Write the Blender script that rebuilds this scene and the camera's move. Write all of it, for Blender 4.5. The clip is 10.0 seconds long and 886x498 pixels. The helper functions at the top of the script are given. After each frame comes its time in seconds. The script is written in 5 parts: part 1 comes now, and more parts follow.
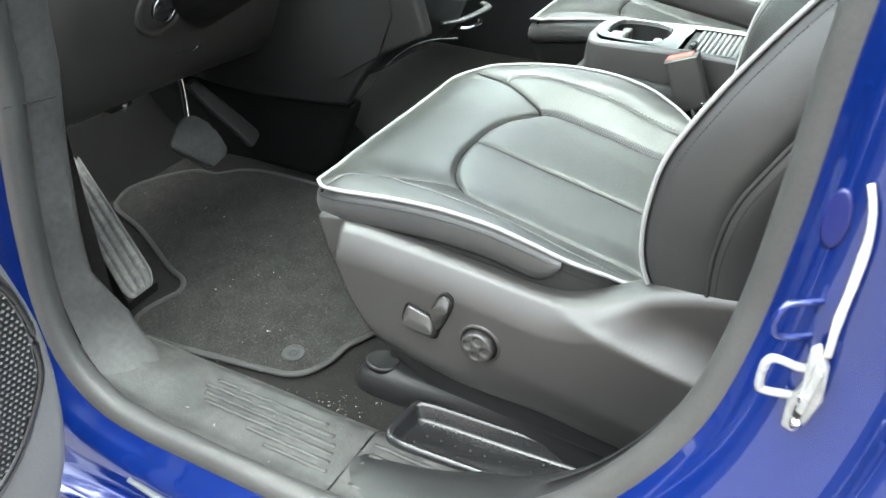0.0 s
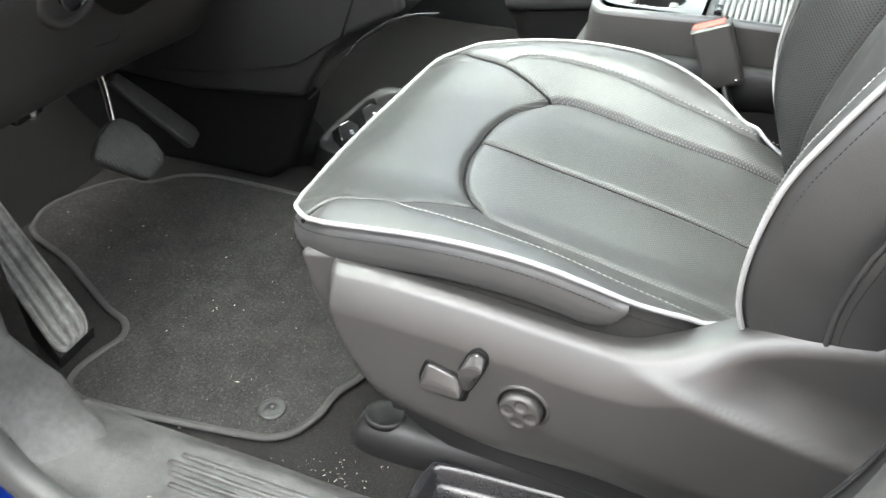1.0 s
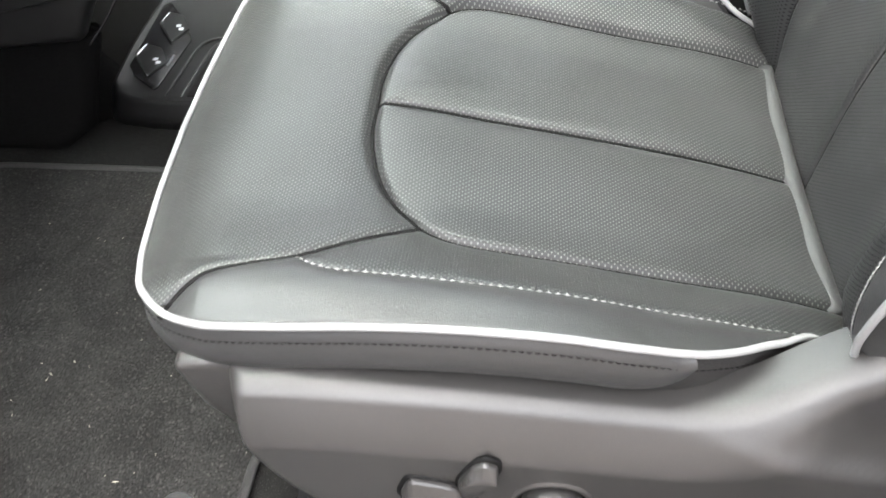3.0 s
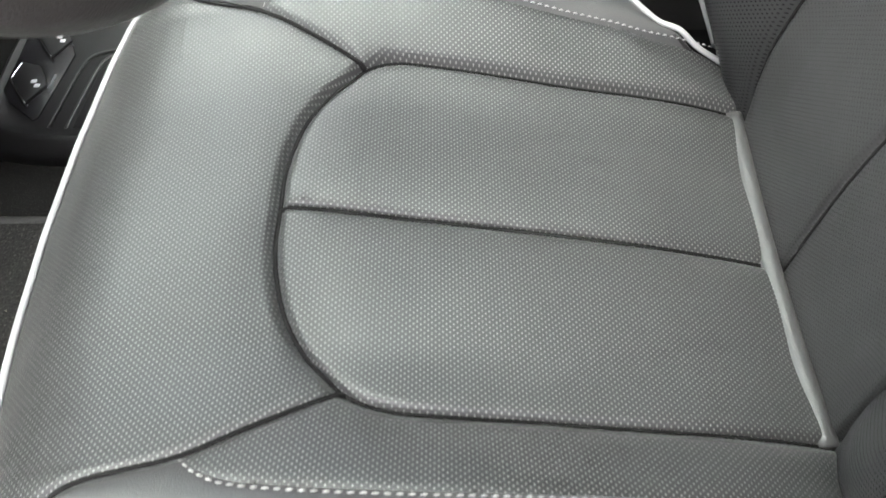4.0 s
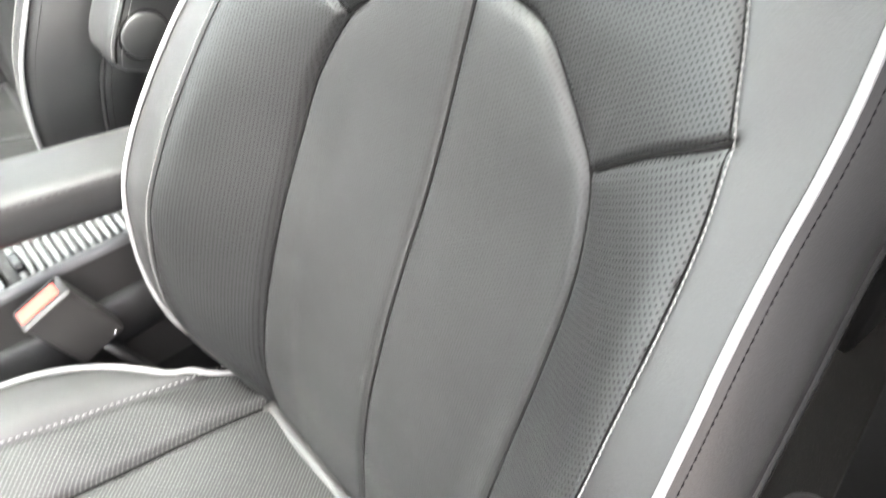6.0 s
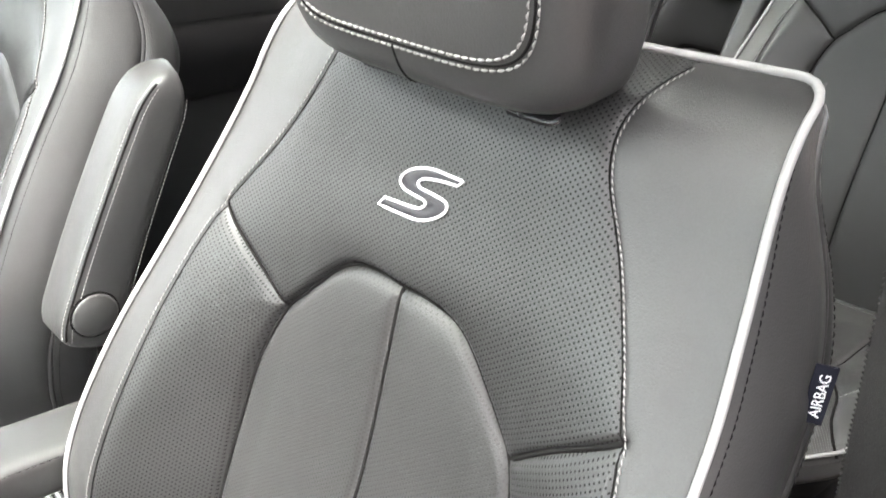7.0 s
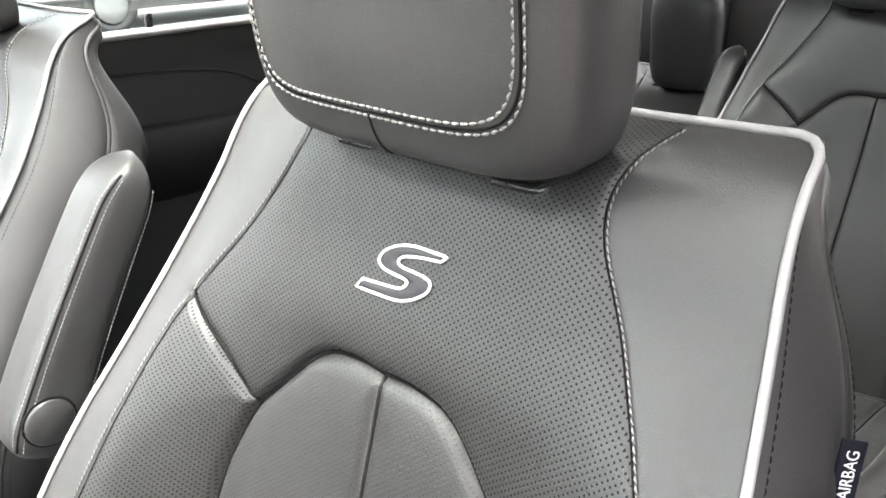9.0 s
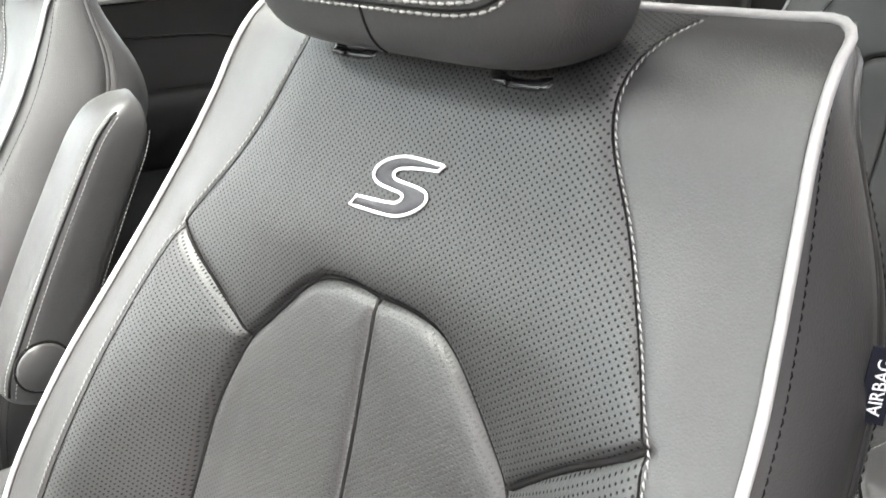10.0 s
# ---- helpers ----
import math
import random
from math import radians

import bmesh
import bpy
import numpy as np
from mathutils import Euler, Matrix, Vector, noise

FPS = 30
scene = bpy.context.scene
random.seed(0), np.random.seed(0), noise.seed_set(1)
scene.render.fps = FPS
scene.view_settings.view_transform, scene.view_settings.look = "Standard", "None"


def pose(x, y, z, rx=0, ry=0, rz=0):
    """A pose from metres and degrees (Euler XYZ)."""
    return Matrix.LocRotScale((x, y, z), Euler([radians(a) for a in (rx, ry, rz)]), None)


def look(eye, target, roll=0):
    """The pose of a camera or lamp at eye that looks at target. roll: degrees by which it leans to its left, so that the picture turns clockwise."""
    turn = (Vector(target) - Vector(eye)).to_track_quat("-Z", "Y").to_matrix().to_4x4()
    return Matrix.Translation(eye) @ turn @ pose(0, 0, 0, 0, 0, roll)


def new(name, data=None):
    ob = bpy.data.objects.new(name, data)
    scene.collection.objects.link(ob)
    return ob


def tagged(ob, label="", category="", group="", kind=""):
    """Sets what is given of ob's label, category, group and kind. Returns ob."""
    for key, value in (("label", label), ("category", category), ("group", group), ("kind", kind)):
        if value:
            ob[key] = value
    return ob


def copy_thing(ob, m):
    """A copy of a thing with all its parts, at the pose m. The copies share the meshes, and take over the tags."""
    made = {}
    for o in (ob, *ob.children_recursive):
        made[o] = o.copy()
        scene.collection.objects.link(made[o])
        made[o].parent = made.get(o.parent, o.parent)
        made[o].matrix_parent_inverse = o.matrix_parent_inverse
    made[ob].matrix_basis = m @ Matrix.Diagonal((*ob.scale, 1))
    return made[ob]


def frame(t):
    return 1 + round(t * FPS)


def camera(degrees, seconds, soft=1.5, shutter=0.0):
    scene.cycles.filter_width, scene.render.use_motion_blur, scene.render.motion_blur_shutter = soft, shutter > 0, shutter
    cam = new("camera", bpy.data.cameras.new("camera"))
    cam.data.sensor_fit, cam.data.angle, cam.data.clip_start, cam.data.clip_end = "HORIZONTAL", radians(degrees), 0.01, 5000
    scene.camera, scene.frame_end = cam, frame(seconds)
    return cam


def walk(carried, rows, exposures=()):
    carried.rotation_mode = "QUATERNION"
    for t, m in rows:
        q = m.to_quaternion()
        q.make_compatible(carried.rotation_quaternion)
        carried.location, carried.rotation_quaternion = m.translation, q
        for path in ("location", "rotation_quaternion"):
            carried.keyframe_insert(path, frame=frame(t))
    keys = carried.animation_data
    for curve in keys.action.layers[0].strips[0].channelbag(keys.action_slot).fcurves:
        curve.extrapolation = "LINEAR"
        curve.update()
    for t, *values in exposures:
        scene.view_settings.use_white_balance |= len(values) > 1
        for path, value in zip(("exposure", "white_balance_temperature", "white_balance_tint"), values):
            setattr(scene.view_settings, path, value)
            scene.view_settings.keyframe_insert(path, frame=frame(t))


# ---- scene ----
cam = camera(57.7, 10.0, soft=1.6, shutter=0.3)
PATH = [
    (0, (0.112, 0.139, 1.268), (-0.654, 1.603, 0.142), 0.1),
    (0.5, (0.007, 0.193, 1.253), (-0.676, 1.67, 0.09), 0.2),
    (1, (-0.071, 0.301, 1.214), (-0.662, 1.783, 0.008), -0.2),
    (1.5, (-0.115, 0.36, 1.182), (-0.576, 1.825, -0.099), 0.3),
    (2, (-0.17, 0.427, 1.163), (-0.515, 1.832, -0.219), 0.9),
    (3.3, (-0.247, 0.662, 1.162), (-0.33, 1.898, -0.409), -2.6),
    (3.5, (-0.238, 0.705, 1.16), (-0.285, 1.912, -0.434), -1.7),
    (4, (-0.234, 0.783, 1.164), (-0.245, 1.914, -0.485), -1.0),
    (4.5, (-0.234, 0.843, 1.194), (-0.183, 1.951, -0.47), -3.8),
    (5, (-0.205, 0.833, 1.222), (0.212, 1.905, -0.414), -1.6),
    (5.5, (-0.165, 0.808, 1.311), (0.509, 1.802, -0.288), -0.6),
    (6, (-0.156, 0.795, 1.359), (0.762, 1.867, -0.057), 0.2),
    (6.2, (-0.166, 0.789, 1.381), (0.862, 1.907, 0.079), 0.5),
    (7.3, (-0.146, 0.78, 1.436), (1.103, 2.019, 0.485), 0.2),
    (7.5, (-0.146, 0.782, 1.438), (1.124, 2.027, 0.524), 0.1),
    (8, (-0.144, 0.791, 1.436), (1.164, 2.044, 0.59), 0.0),
    (8.5, (-0.139, 0.8, 1.426), (1.195, 2.053, 0.62), -0.0),
    (9, (-0.138, 0.801, 1.403), (1.209, 2.052, 0.618), -0.3),
    (9.5, (-0.137, 0.804, 1.38), (1.212, 2.051, 0.59), -0.3),
    (10, (-0.122, 0.8, 1.349), (1.188, 2.08, 0.546), -0.5),
]
EXPOSURES = [(0, 3.32, 6250, 0), (0.7, 3.44, 6400, 4), (1.5, 3.38, 6550, 9), (2.2, 3.3, 6550, 10), (3.5, 3.0, 6550, 10), (4.5, 2.86, 6550, 11), (5.0, 3.2, 6500, 12), (5.5, 3.6, 6600, 13), (6.0, 3.8, 6700, 13), (7.3, 3.62, 6800, 14), (10, 3.55, 6800, 14)]
walk(cam, [(t, look(eye, target, roll)) for t, eye, target, roll in PATH], EXPOSURES)

# ---- daylight: bright overcast ----
world = bpy.data.worlds.new("overcast_sky")
scene.world = world
world.use_nodes = True
wn = world.node_tree
sky = wn.nodes.new("ShaderNodeTexSky")
sky.sky_type = "NISHITA"
sky.sun_disc = False
sky.sun_elevation, sky.sun_rotation = radians(81), radians(270)
sky.dust_density, sky.air_density = 5.0, 1.0
soft = wn.nodes.new("ShaderNodeHueSaturation")
soft.inputs["Saturation"].default_value = 0.35
wn.links.new(sky.outputs[0], soft.inputs["Color"])
wn.links.new(soft.outputs[0], wn.nodes["Background"].inputs[0])
wn.nodes["Background"].inputs[1].default_value = 0.2
sun = new("sun", bpy.data.lights.new("sun", "SUN"))
sun.data.energy, sun.data.angle, sun.data.color = 1.3, radians(110), (1.0, 0.97, 0.93)
sun.matrix_world = look((-0.3, 0.0, 1.9), (0, 0, 0))

# ---- materials ----
def material(name, colour, rough=0.5, metal=0.0, spec=0.5, grain=0.0, grain_size=400.0, bump=0.0, bump_size=900.0, coat=0.0, sheen=0.0, wear=0.0, wear_size=9.0, fleck=0.0, fleck_size=420.0):
    """A surface with colour variation at two scales (wear, grain), fine relief and uneven gloss."""
    m = bpy.data.materials.new(name)
    m.use_nodes = True
    n, k = m.node_tree.nodes, m.node_tree.links
    b = n["Principled BSDF"]
    b.inputs["Metallic"].default_value = metal
    b.inputs["Specular IOR Level"].default_value = spec
    b.inputs["Coat Weight"].default_value = coat
    b.inputs["Coat Roughness"].default_value = 0.04
    b.inputs["Sheen Weight"].default_value = sheen
    co = n.new("ShaderNodeTexCoord")
    big = n.new("ShaderNodeTexNoise")
    big.inputs["Scale"].default_value, big.inputs["Detail"].default_value = wear_size, 5
    small = n.new("ShaderNodeTexNoise")
    small.inputs["Scale"].default_value, small.inputs["Detail"].default_value = grain_size, 3
    for t in (big, small):
        k.new(co.outputs["Object"], t.inputs["Vector"])
    def ramped(src, lo, hi):
        r = n.new("ShaderNodeMapRange")
        r.inputs["From Min"].default_value, r.inputs["From Max"].default_value = 0.3, 0.7
        r.inputs["To Min"].default_value, r.inputs["To Max"].default_value = lo, hi
        k.new(src.outputs["Fac"], r.inputs["Value"])
        return r.outputs[0]
    mul = n.new("ShaderNodeMath")
    mul.operation = "MULTIPLY"
    k.new(ramped(big, 1 - wear, 1 + wear), mul.inputs[0])
    k.new(ramped(small, 1 - grain, 1 + grain), mul.inputs[1])
    col = n.new("ShaderNodeVectorMath")
    col.operation = "SCALE"
    col.inputs[0].default_value = colour
    k.new(mul.outputs[0], col.inputs["Scale"])
    k.new(col.outputs[0], b.inputs["Base Color"])
    if fleck:
        speck = n.new("ShaderNodeTexNoise")
        speck.inputs["Scale"].default_value, speck.inputs["Detail"].default_value = fleck_size, 1
        k.new(co.outputs["Object"], speck.inputs["Vector"])
        step = n.new("ShaderNodeMapRange")
        step.inputs["From Min"].default_value, step.inputs["From Max"].default_value = 0.60, 0.72
        step.inputs["To Max"].default_value = fleck
        k.new(speck.outputs["Fac"], step.inputs["Value"])
        tip = n.new("ShaderNodeMix")
        tip.data_type = "RGBA"
        tip.inputs["B"].default_value = (0.20, 0.19, 0.18, 1)
        k.new(step.outputs[0], tip.inputs["Factor"])
        k.new(col.outputs[0], tip.inputs["A"])
        k.new(tip.outputs["Result"], b.inputs["Base Color"])
    k.new(ramped(big, rough - 0.05, rough + 0.05), b.inputs["Roughness"])
    if bump:
        relief = n.new("ShaderNodeTexNoise")
        relief.inputs["Scale"].default_value, relief.inputs["Detail"].default_value = bump_size, 2
        k.new(co.outputs["Object"], relief.inputs["Vector"])
        bp = n.new("ShaderNodeBump")
        bp.inputs["Strength"].default_value, bp.inputs["Distance"].default_value = bump, 0.0008
        k.new(relief.outputs["Fac"], bp.inputs["Height"])
        k.new(bp.outputs[0], b.inputs["Normal"])
    return m


def leather(name, colour, rough, spec=0.42, holes=False, pitch=0.0047, hole=1.0, floor=(0.009, 0.009, 0.009, 1)):
    """Grained hide; with holes=True punched with rows of fine staggered holes."""
    m = material(name, colour, rough, spec=spec, grain=0.08, grain_size=700, wear=0.06, wear_size=14)
    n, k = m.node_tree.nodes, m.node_tree.links
    b = n["Principled BSDF"]
    co = [x for x in n if x.bl_idname == "ShaderNodeTexCoord"][0]
    crackle = n.new("ShaderNodeTexVoronoi")
    crackle.feature = "DISTANCE_TO_EDGE"
    crackle.inputs["Scale"].default_value = 520
    k.new(co.outputs["Object"], crackle.inputs["Vector"])
    clamp = n.new("ShaderNodeMapRange")
    clamp.inputs["From Max"].default_value = 0.25
    k.new(crackle.outputs["Distance"], clamp.inputs["Value"])
    fold = n.new("ShaderNodeTexNoise")
    fold.inputs["Scale"].default_value, fold.inputs["Detail"].default_value = 45, 4
    k.new(co.outputs["Object"], fold.inputs["Vector"])
    fine = n.new("ShaderNodeBump")
    fine.inputs["Strength"].default_value, fine.inputs["Distance"].default_value = 0.2, 0.0004
    k.new(clamp.outputs[0], fine.inputs["Height"])
    broad = n.new("ShaderNodeBump")
    broad.inputs["Strength"].default_value, broad.inputs["Distance"].default_value = 0.1, 0.004
    k.new(fold.outputs["Fac"], broad.inputs["Height"])
    k.new(fine.outputs[0], broad.inputs["Normal"])
    last = broad
    if holes:
        uv = n.new("ShaderNodeUVMap")
        def lattice(offset):
            add = n.new("ShaderNodeVectorMath")
            add.operation = "ADD"
            add.inputs[1].default_value = (offset * pitch, offset * pitch * 0.86, 0)
            k.new(uv.outputs[0], add.inputs[0])
            wrap = n.new("ShaderNodeVectorMath")
            wrap.operation = "WRAP"
            wrap.inputs[1].default_value = (pitch / 2, pitch * 0.43, 1)
            wrap.inputs[2].default_value = (-pitch / 2, -pitch * 0.43, -1)
            k.new(add.outputs[0], wrap.inputs[0])
            length = n.new("ShaderNodeVectorMath")
            length.operation = "LENGTH"
            k.new(wrap.outputs[0], length.inputs[0])
            return length.outputs["Value"]
        near = n.new("ShaderNodeMath")
        near.operation = "MINIMUM"
        k.new(lattice(0.0), near.inputs[0])
        k.new(lattice(0.5), near.inputs[1])
        rim = n.new("ShaderNodeMapRange")
        rim.inputs["From Min"].default_value, rim.inputs["From Max"].default_value = 0.00034 * hole, 0.00070 * hole
        k.new(near.outputs[0], rim.inputs["Value"])
        dent = n.new("ShaderNodeBump")
        dent.inputs["Strength"].default_value, dent.inputs["Distance"].default_value = 0.25, 0.0004
        k.new(rim.outputs[0], dent.inputs["Height"])
        k.new(broad.outputs[0], dent.inputs["Normal"])
        last = dent
        src = b.inputs["Base Color"].links[0].from_socket
        mix = n.new("ShaderNodeMix")
        mix.data_type = "RGBA"
        mix.inputs["A"].default_value = floor
        k.new(rim.outputs[0], mix.inputs["Factor"])
        k.new(src, mix.inputs["B"])
        k.new(mix.outputs["Result"], b.inputs["Base Color"])
        half = n.new("ShaderNodeMath")
        half.operation = "MULTIPLY"
        half.inputs[1].default_value = spec
        k.new(rim.outputs[0], half.inputs[0])
        k.new(half.outputs[0], b.inputs["Specular IOR Level"])
    k.new(last.outputs[0], b.inputs["Normal"])
    return m


HIDE = leather("charcoal_leather", (0.026, 0.0262, 0.0260), 0.42, 0.54)
# Hole floors darkened on backrest panels, for shade in holes seen at a slant.
HOLED = leather("perforated_charcoal_leather", (0.0145, 0.0148, 0.0147), 0.40, 0.55, holes=True, hole=1.18, floor=(0.009, 0.009, 0.009, 1))
BACKED = leather("perforated_leather_on_pale_backing", (0.011, 0.0113, 0.0113), 0.39, 0.45, holes=True, hole=1.2, floor=(0.135, 0.136, 0.132, 1))
INSERT = leather("soft_perforated_insert_leather", (0.0155, 0.0158, 0.0157), 0.45, 0.48, holes=True, hole=1.2, floor=(0.036, 0.036, 0.0352, 1))
INSERT_BACKED = leather("soft_perforated_leather_on_pale_backing", (0.0115, 0.0118, 0.0117), 0.39, 0.48, holes=True, hole=1.2, floor=(0.135, 0.136, 0.132, 1))
# Base colour slightly lighter and warmer than the seat hide.
RIM = leather("steering_wheel_leather", (0.030, 0.0275, 0.0265), 0.38, 0.55)
PIPING = material("white_piping", (0.23, 0.23, 0.23), 0.5, grain=0.05, wear=0.05, bump=0.2)
THREAD = material("pale_grey_thread", (0.22, 0.22, 0.213), 0.7, grain=0.15, grain_size=1500, bump=0.4, bump_size=2500)
# Black stitches, and cords that put the shade of seam grooves into colour.
THREAD_AND_SEAM_SHADE = material("black_thread_and_seam_shade", (0.006, 0.0058, 0.0058), 0.8, spec=0.12, grain=0.2, grain_size=1500)
PLASTIC = material("charcoal_grained_plastic", (0.0255, 0.0245, 0.0236), 0.39, spec=0.62, grain=0.06, bump=0.25, bump_size=1400, wear=0.05)
BLACK = material("black_plastic", (0.0075, 0.0075, 0.0078), 0.5, spec=0.4, grain=0.1, bump=0.2, bump_size=1200)
GAP_SHADE = material("matt_black_gap_shade", (0.005, 0.005, 0.005), 0.6, spec=0.12, grain=0.1)
GLOSS = material("satin_black_plastic", (0.014, 0.014, 0.015), 0.25, grain=0.05)
RUBBER = material("grey_rubber_seal", (0.034, 0.034, 0.033), 0.5, grain=0.12, grain_size=250, bump=0.3, bump_size=500, wear=0.12)
TRIM = material("grey_grained_trim", (0.120, 0.120, 0.120), 0.5, grain=0.08, bump=0.3, bump_size=1200, wear=0.08)
JAMB = material("dark_grey_aperture_trim", (0.043, 0.0425, 0.042), 0.5, spec=0.4, grain=0.2, grain_size=110, bump=0.3, bump_size=300, wear=0.25, wear_size=18)
FOOTREST = material("worn_grey_foot_rest", (0.105, 0.103, 0.098), 0.6, grain=0.2, grain_size=120, bump=0.3, wear=0.3, wear_size=30)
SCUFF = material("dusty_black_scuff_plate", (0.029, 0.0285, 0.028), 0.5, spec=0.4, grain=0.25, grain_size=110, bump=0.4, bump_size=300, wear=0.4, wear_size=24)
CARPET = material("black_carpet", (0.0105, 0.0101, 0.0097), 0.95, spec=0.05, grain=0.6, grain_size=700, bump=1.0, bump_size=700, wear=0.2, fleck=0.2, fleck_size=650)
# Copy of the carpet, darkened in colour for the shade under the dashboard.
DEEP_SHADE = material("black_carpet_in_footwell_shade", (0.006, 0.006, 0.006), 0.95, spec=0.05, grain=0.5, grain_size=700, bump=0.8, bump_size=700)
MAT = material("charcoal_velour_mat", (0.0165, 0.0159, 0.0153), 0.95, spec=0.1, grain=0.6, grain_size=450, bump=1.0, bump_size=700, wear=0.28, wear_size=22, fleck=0.16, fleck_size=420)
BINDING = material("black_mat_binding", (0.016, 0.0155, 0.015), 0.8, grain=0.3, grain_size=1200, bump=0.6, bump_size=1500)
BLUE = material("blue_metallic_paint", (0.002, 0.012, 0.100), 0.18, metal=0.35, coat=1.0, grain=0.06, grain_size=1600)
SILVER = material("satin_silver_trim", (0.16, 0.165, 0.165), 0.40, metal=0.6, grain=0.04)
BRIGHT = material("bright_satin_silver", (0.45, 0.45, 0.45), 0.3, metal=0.7, grain=0.03)
LEDGE = material("pale_grey_window_ledge", (0.34, 0.335, 0.33), 0.5, grain=0.08, bump=0.2)
CHROME = material("chrome", (0.75, 0.75, 0.76), 0.12, metal=1.0)
STEEL = material("white_painted_steel", (0.24, 0.24, 0.24), 0.4, metal=0.3, grain=0.1, wear=0.2, wear_size=60)
PEDAL = material("worn_pedal_rubber", (0.024, 0.024, 0.023), 0.6, grain=0.25, grain_size=120, bump=0.3, wear=0.3, wear_size=30)
RED = material("red_release_button", (0.75, 0.10, 0.07), 0.4, grain=0.04)
LABEL = material("black_woven_tag", (0.009, 0.010, 0.016), 0.8, spec=0.12, grain=0.2, grain_size=1500)
WHITE = material("white_print", (0.72, 0.72, 0.74), 0.6, grain=0.05)
HEADLINER = material("black_headliner", (0.03, 0.03, 0.03), 0.95, spec=0.1, grain=0.1, bump=0.3)
DARKFAB = material("dark_fabric", (0.006, 0.006, 0.0065), 0.8, spec=0.15, grain=0.35, grain_size=900, bump=0.6)
ASPHALT = material("pale_concrete", (0.105, 0.097, 0.088), 0.9, grain=0.3, grain_size=40, bump=0.5, bump_size=60, wear=0.2, wear_size=0.6)
WHITE_CAR = material("white_car_paint", (0.75, 0.75, 0.74), 0.25, coat=1.0, grain=0.02)
FABRIC = material("black_woven_fabric", (0.020, 0.0195, 0.019), 0.75, spec=0.3, grain=0.4, grain_size=1300, bump=0.8, bump_size=1500, wear=0.1)
DOORPANEL = material("black_door_plastic", (0.010, 0.010, 0.0105), 0.45, spec=0.35, grain=0.06, bump=0.25, bump_size=1400, wear=0.05)
EMBLEM = material("dark_embroidery", (0.011, 0.0105, 0.014), 0.45, grain=0.3, grain_size=1200, bump=0.5, bump_size=1800)
GLASS = bpy.data.materials.new("window_glass")
GLASS.use_nodes = True
_g = GLASS.node_tree.nodes["Principled BSDF"]
_g.inputs["Base Color"].default_value = (0.84, 0.95, 0.90, 1)
_g.inputs["Roughness"].default_value, _g.inputs["Transmission Weight"].default_value, _g.inputs["IOR"].default_value = 0.0, 1.0, 1.45

TINTED = bpy.data.materials.new("privacy_glass")
TINTED.use_nodes = True
_g = TINTED.node_tree.nodes["Principled BSDF"]
_g.inputs["Base Color"].default_value = (0.55, 0.58, 0.57, 1)
_g.inputs["Roughness"].default_value, _g.inputs["Transmission Weight"].default_value, _g.inputs["IOR"].default_value = 0.0, 1.0, 1.45

# ---- mesh tools ----
def thing(name, at, label, category, group="", kind=""):
    """A top-level empty at the base of a thing."""
    ob = new(name)
    ob.location = at
    ob.empty_display_size = 0.05
    return tagged(ob, label, category, group, kind)


def root_of(ob):
    while ob.parent:
        ob = ob.parent
    return ob


def part(name, geo, mat, parent, label="", smooth=True, kind=""):
    """One mesh object under parent, from (verts, faces[, uvs]) or a bmesh, given in world metres."""
    me = bpy.data.meshes.new(name)
    shift = np.array(root_of(parent).location) if parent else np.zeros(3)
    if isinstance(geo, bmesh.types.BMesh):
        bmesh.ops.translate(geo, verts=geo.verts, vec=Vector(-shift))
        geo.to_mesh(me)
        geo.free()
    else:
        me.from_pydata((np.asarray(geo[0], float) - shift).tolist(), [], [list(f) for f in geo[1]])
        if len(geo) > 2:
            layer = me.uv_layers.new()
            index = np.empty(len(me.loops), dtype=np.int32)
            me.loops.foreach_get("vertex_index", index)
            layer.data.foreach_set("uv", np.asarray(geo[2], np.float32)[index].ravel())
    if smooth:
        me.polygons.foreach_set("use_smooth", [True] * len(me.polygons))
    me.materials.append(mat)
    ob = new(name, me)
    ob.parent = parent
    return tagged(ob, label, kind=kind)


def solo(name, geo, mat, label, category, group="", kind="", smooth=True):
    """A top-level thing of one mesh."""
    return tagged(part(name, geo, mat, None, "", smooth), label, category, group, kind)


def join(*geos):
    v, f, base = [], [], 0
    for g in geos:
        v.append(np.asarray(g[0], float).reshape(-1, 3))
        f += [[i + base for i in q] for q in g[1]]
        base += len(v[-1])
    return np.vstack(v), f


def curve(knots, n=60):
    """A smooth curve (Catmull-Rom) through the knots, evenly spaced."""
    k = np.asarray(knots, float)
    p = np.vstack([2 * k[0] - k[1], k, 2 * k[-1] - k[-2]])
    out = []
    for i in range(1, len(p) - 2):
        t = np.linspace(0, 1, 12, endpoint=False)[:, None]
        a, b, c, d = p[i - 1], p[i], p[i + 1], p[i + 2]
        out.append(0.5 * (2 * b + (c - a) * t + (2 * a - 5 * b + 4 * c - d) * t ** 2 + (3 * b - a - 3 * c + d) * t ** 3))
    out = np.vstack(out + [k[-1:]])
    s = np.r_[0, np.cumsum(np.linalg.norm(np.diff(out, axis=0), axis=1))]
    at = np.linspace(0, s[-1], n)
    return np.stack([np.interp(at, s, out[:, i]) for i in range(out.shape[1])], 1)


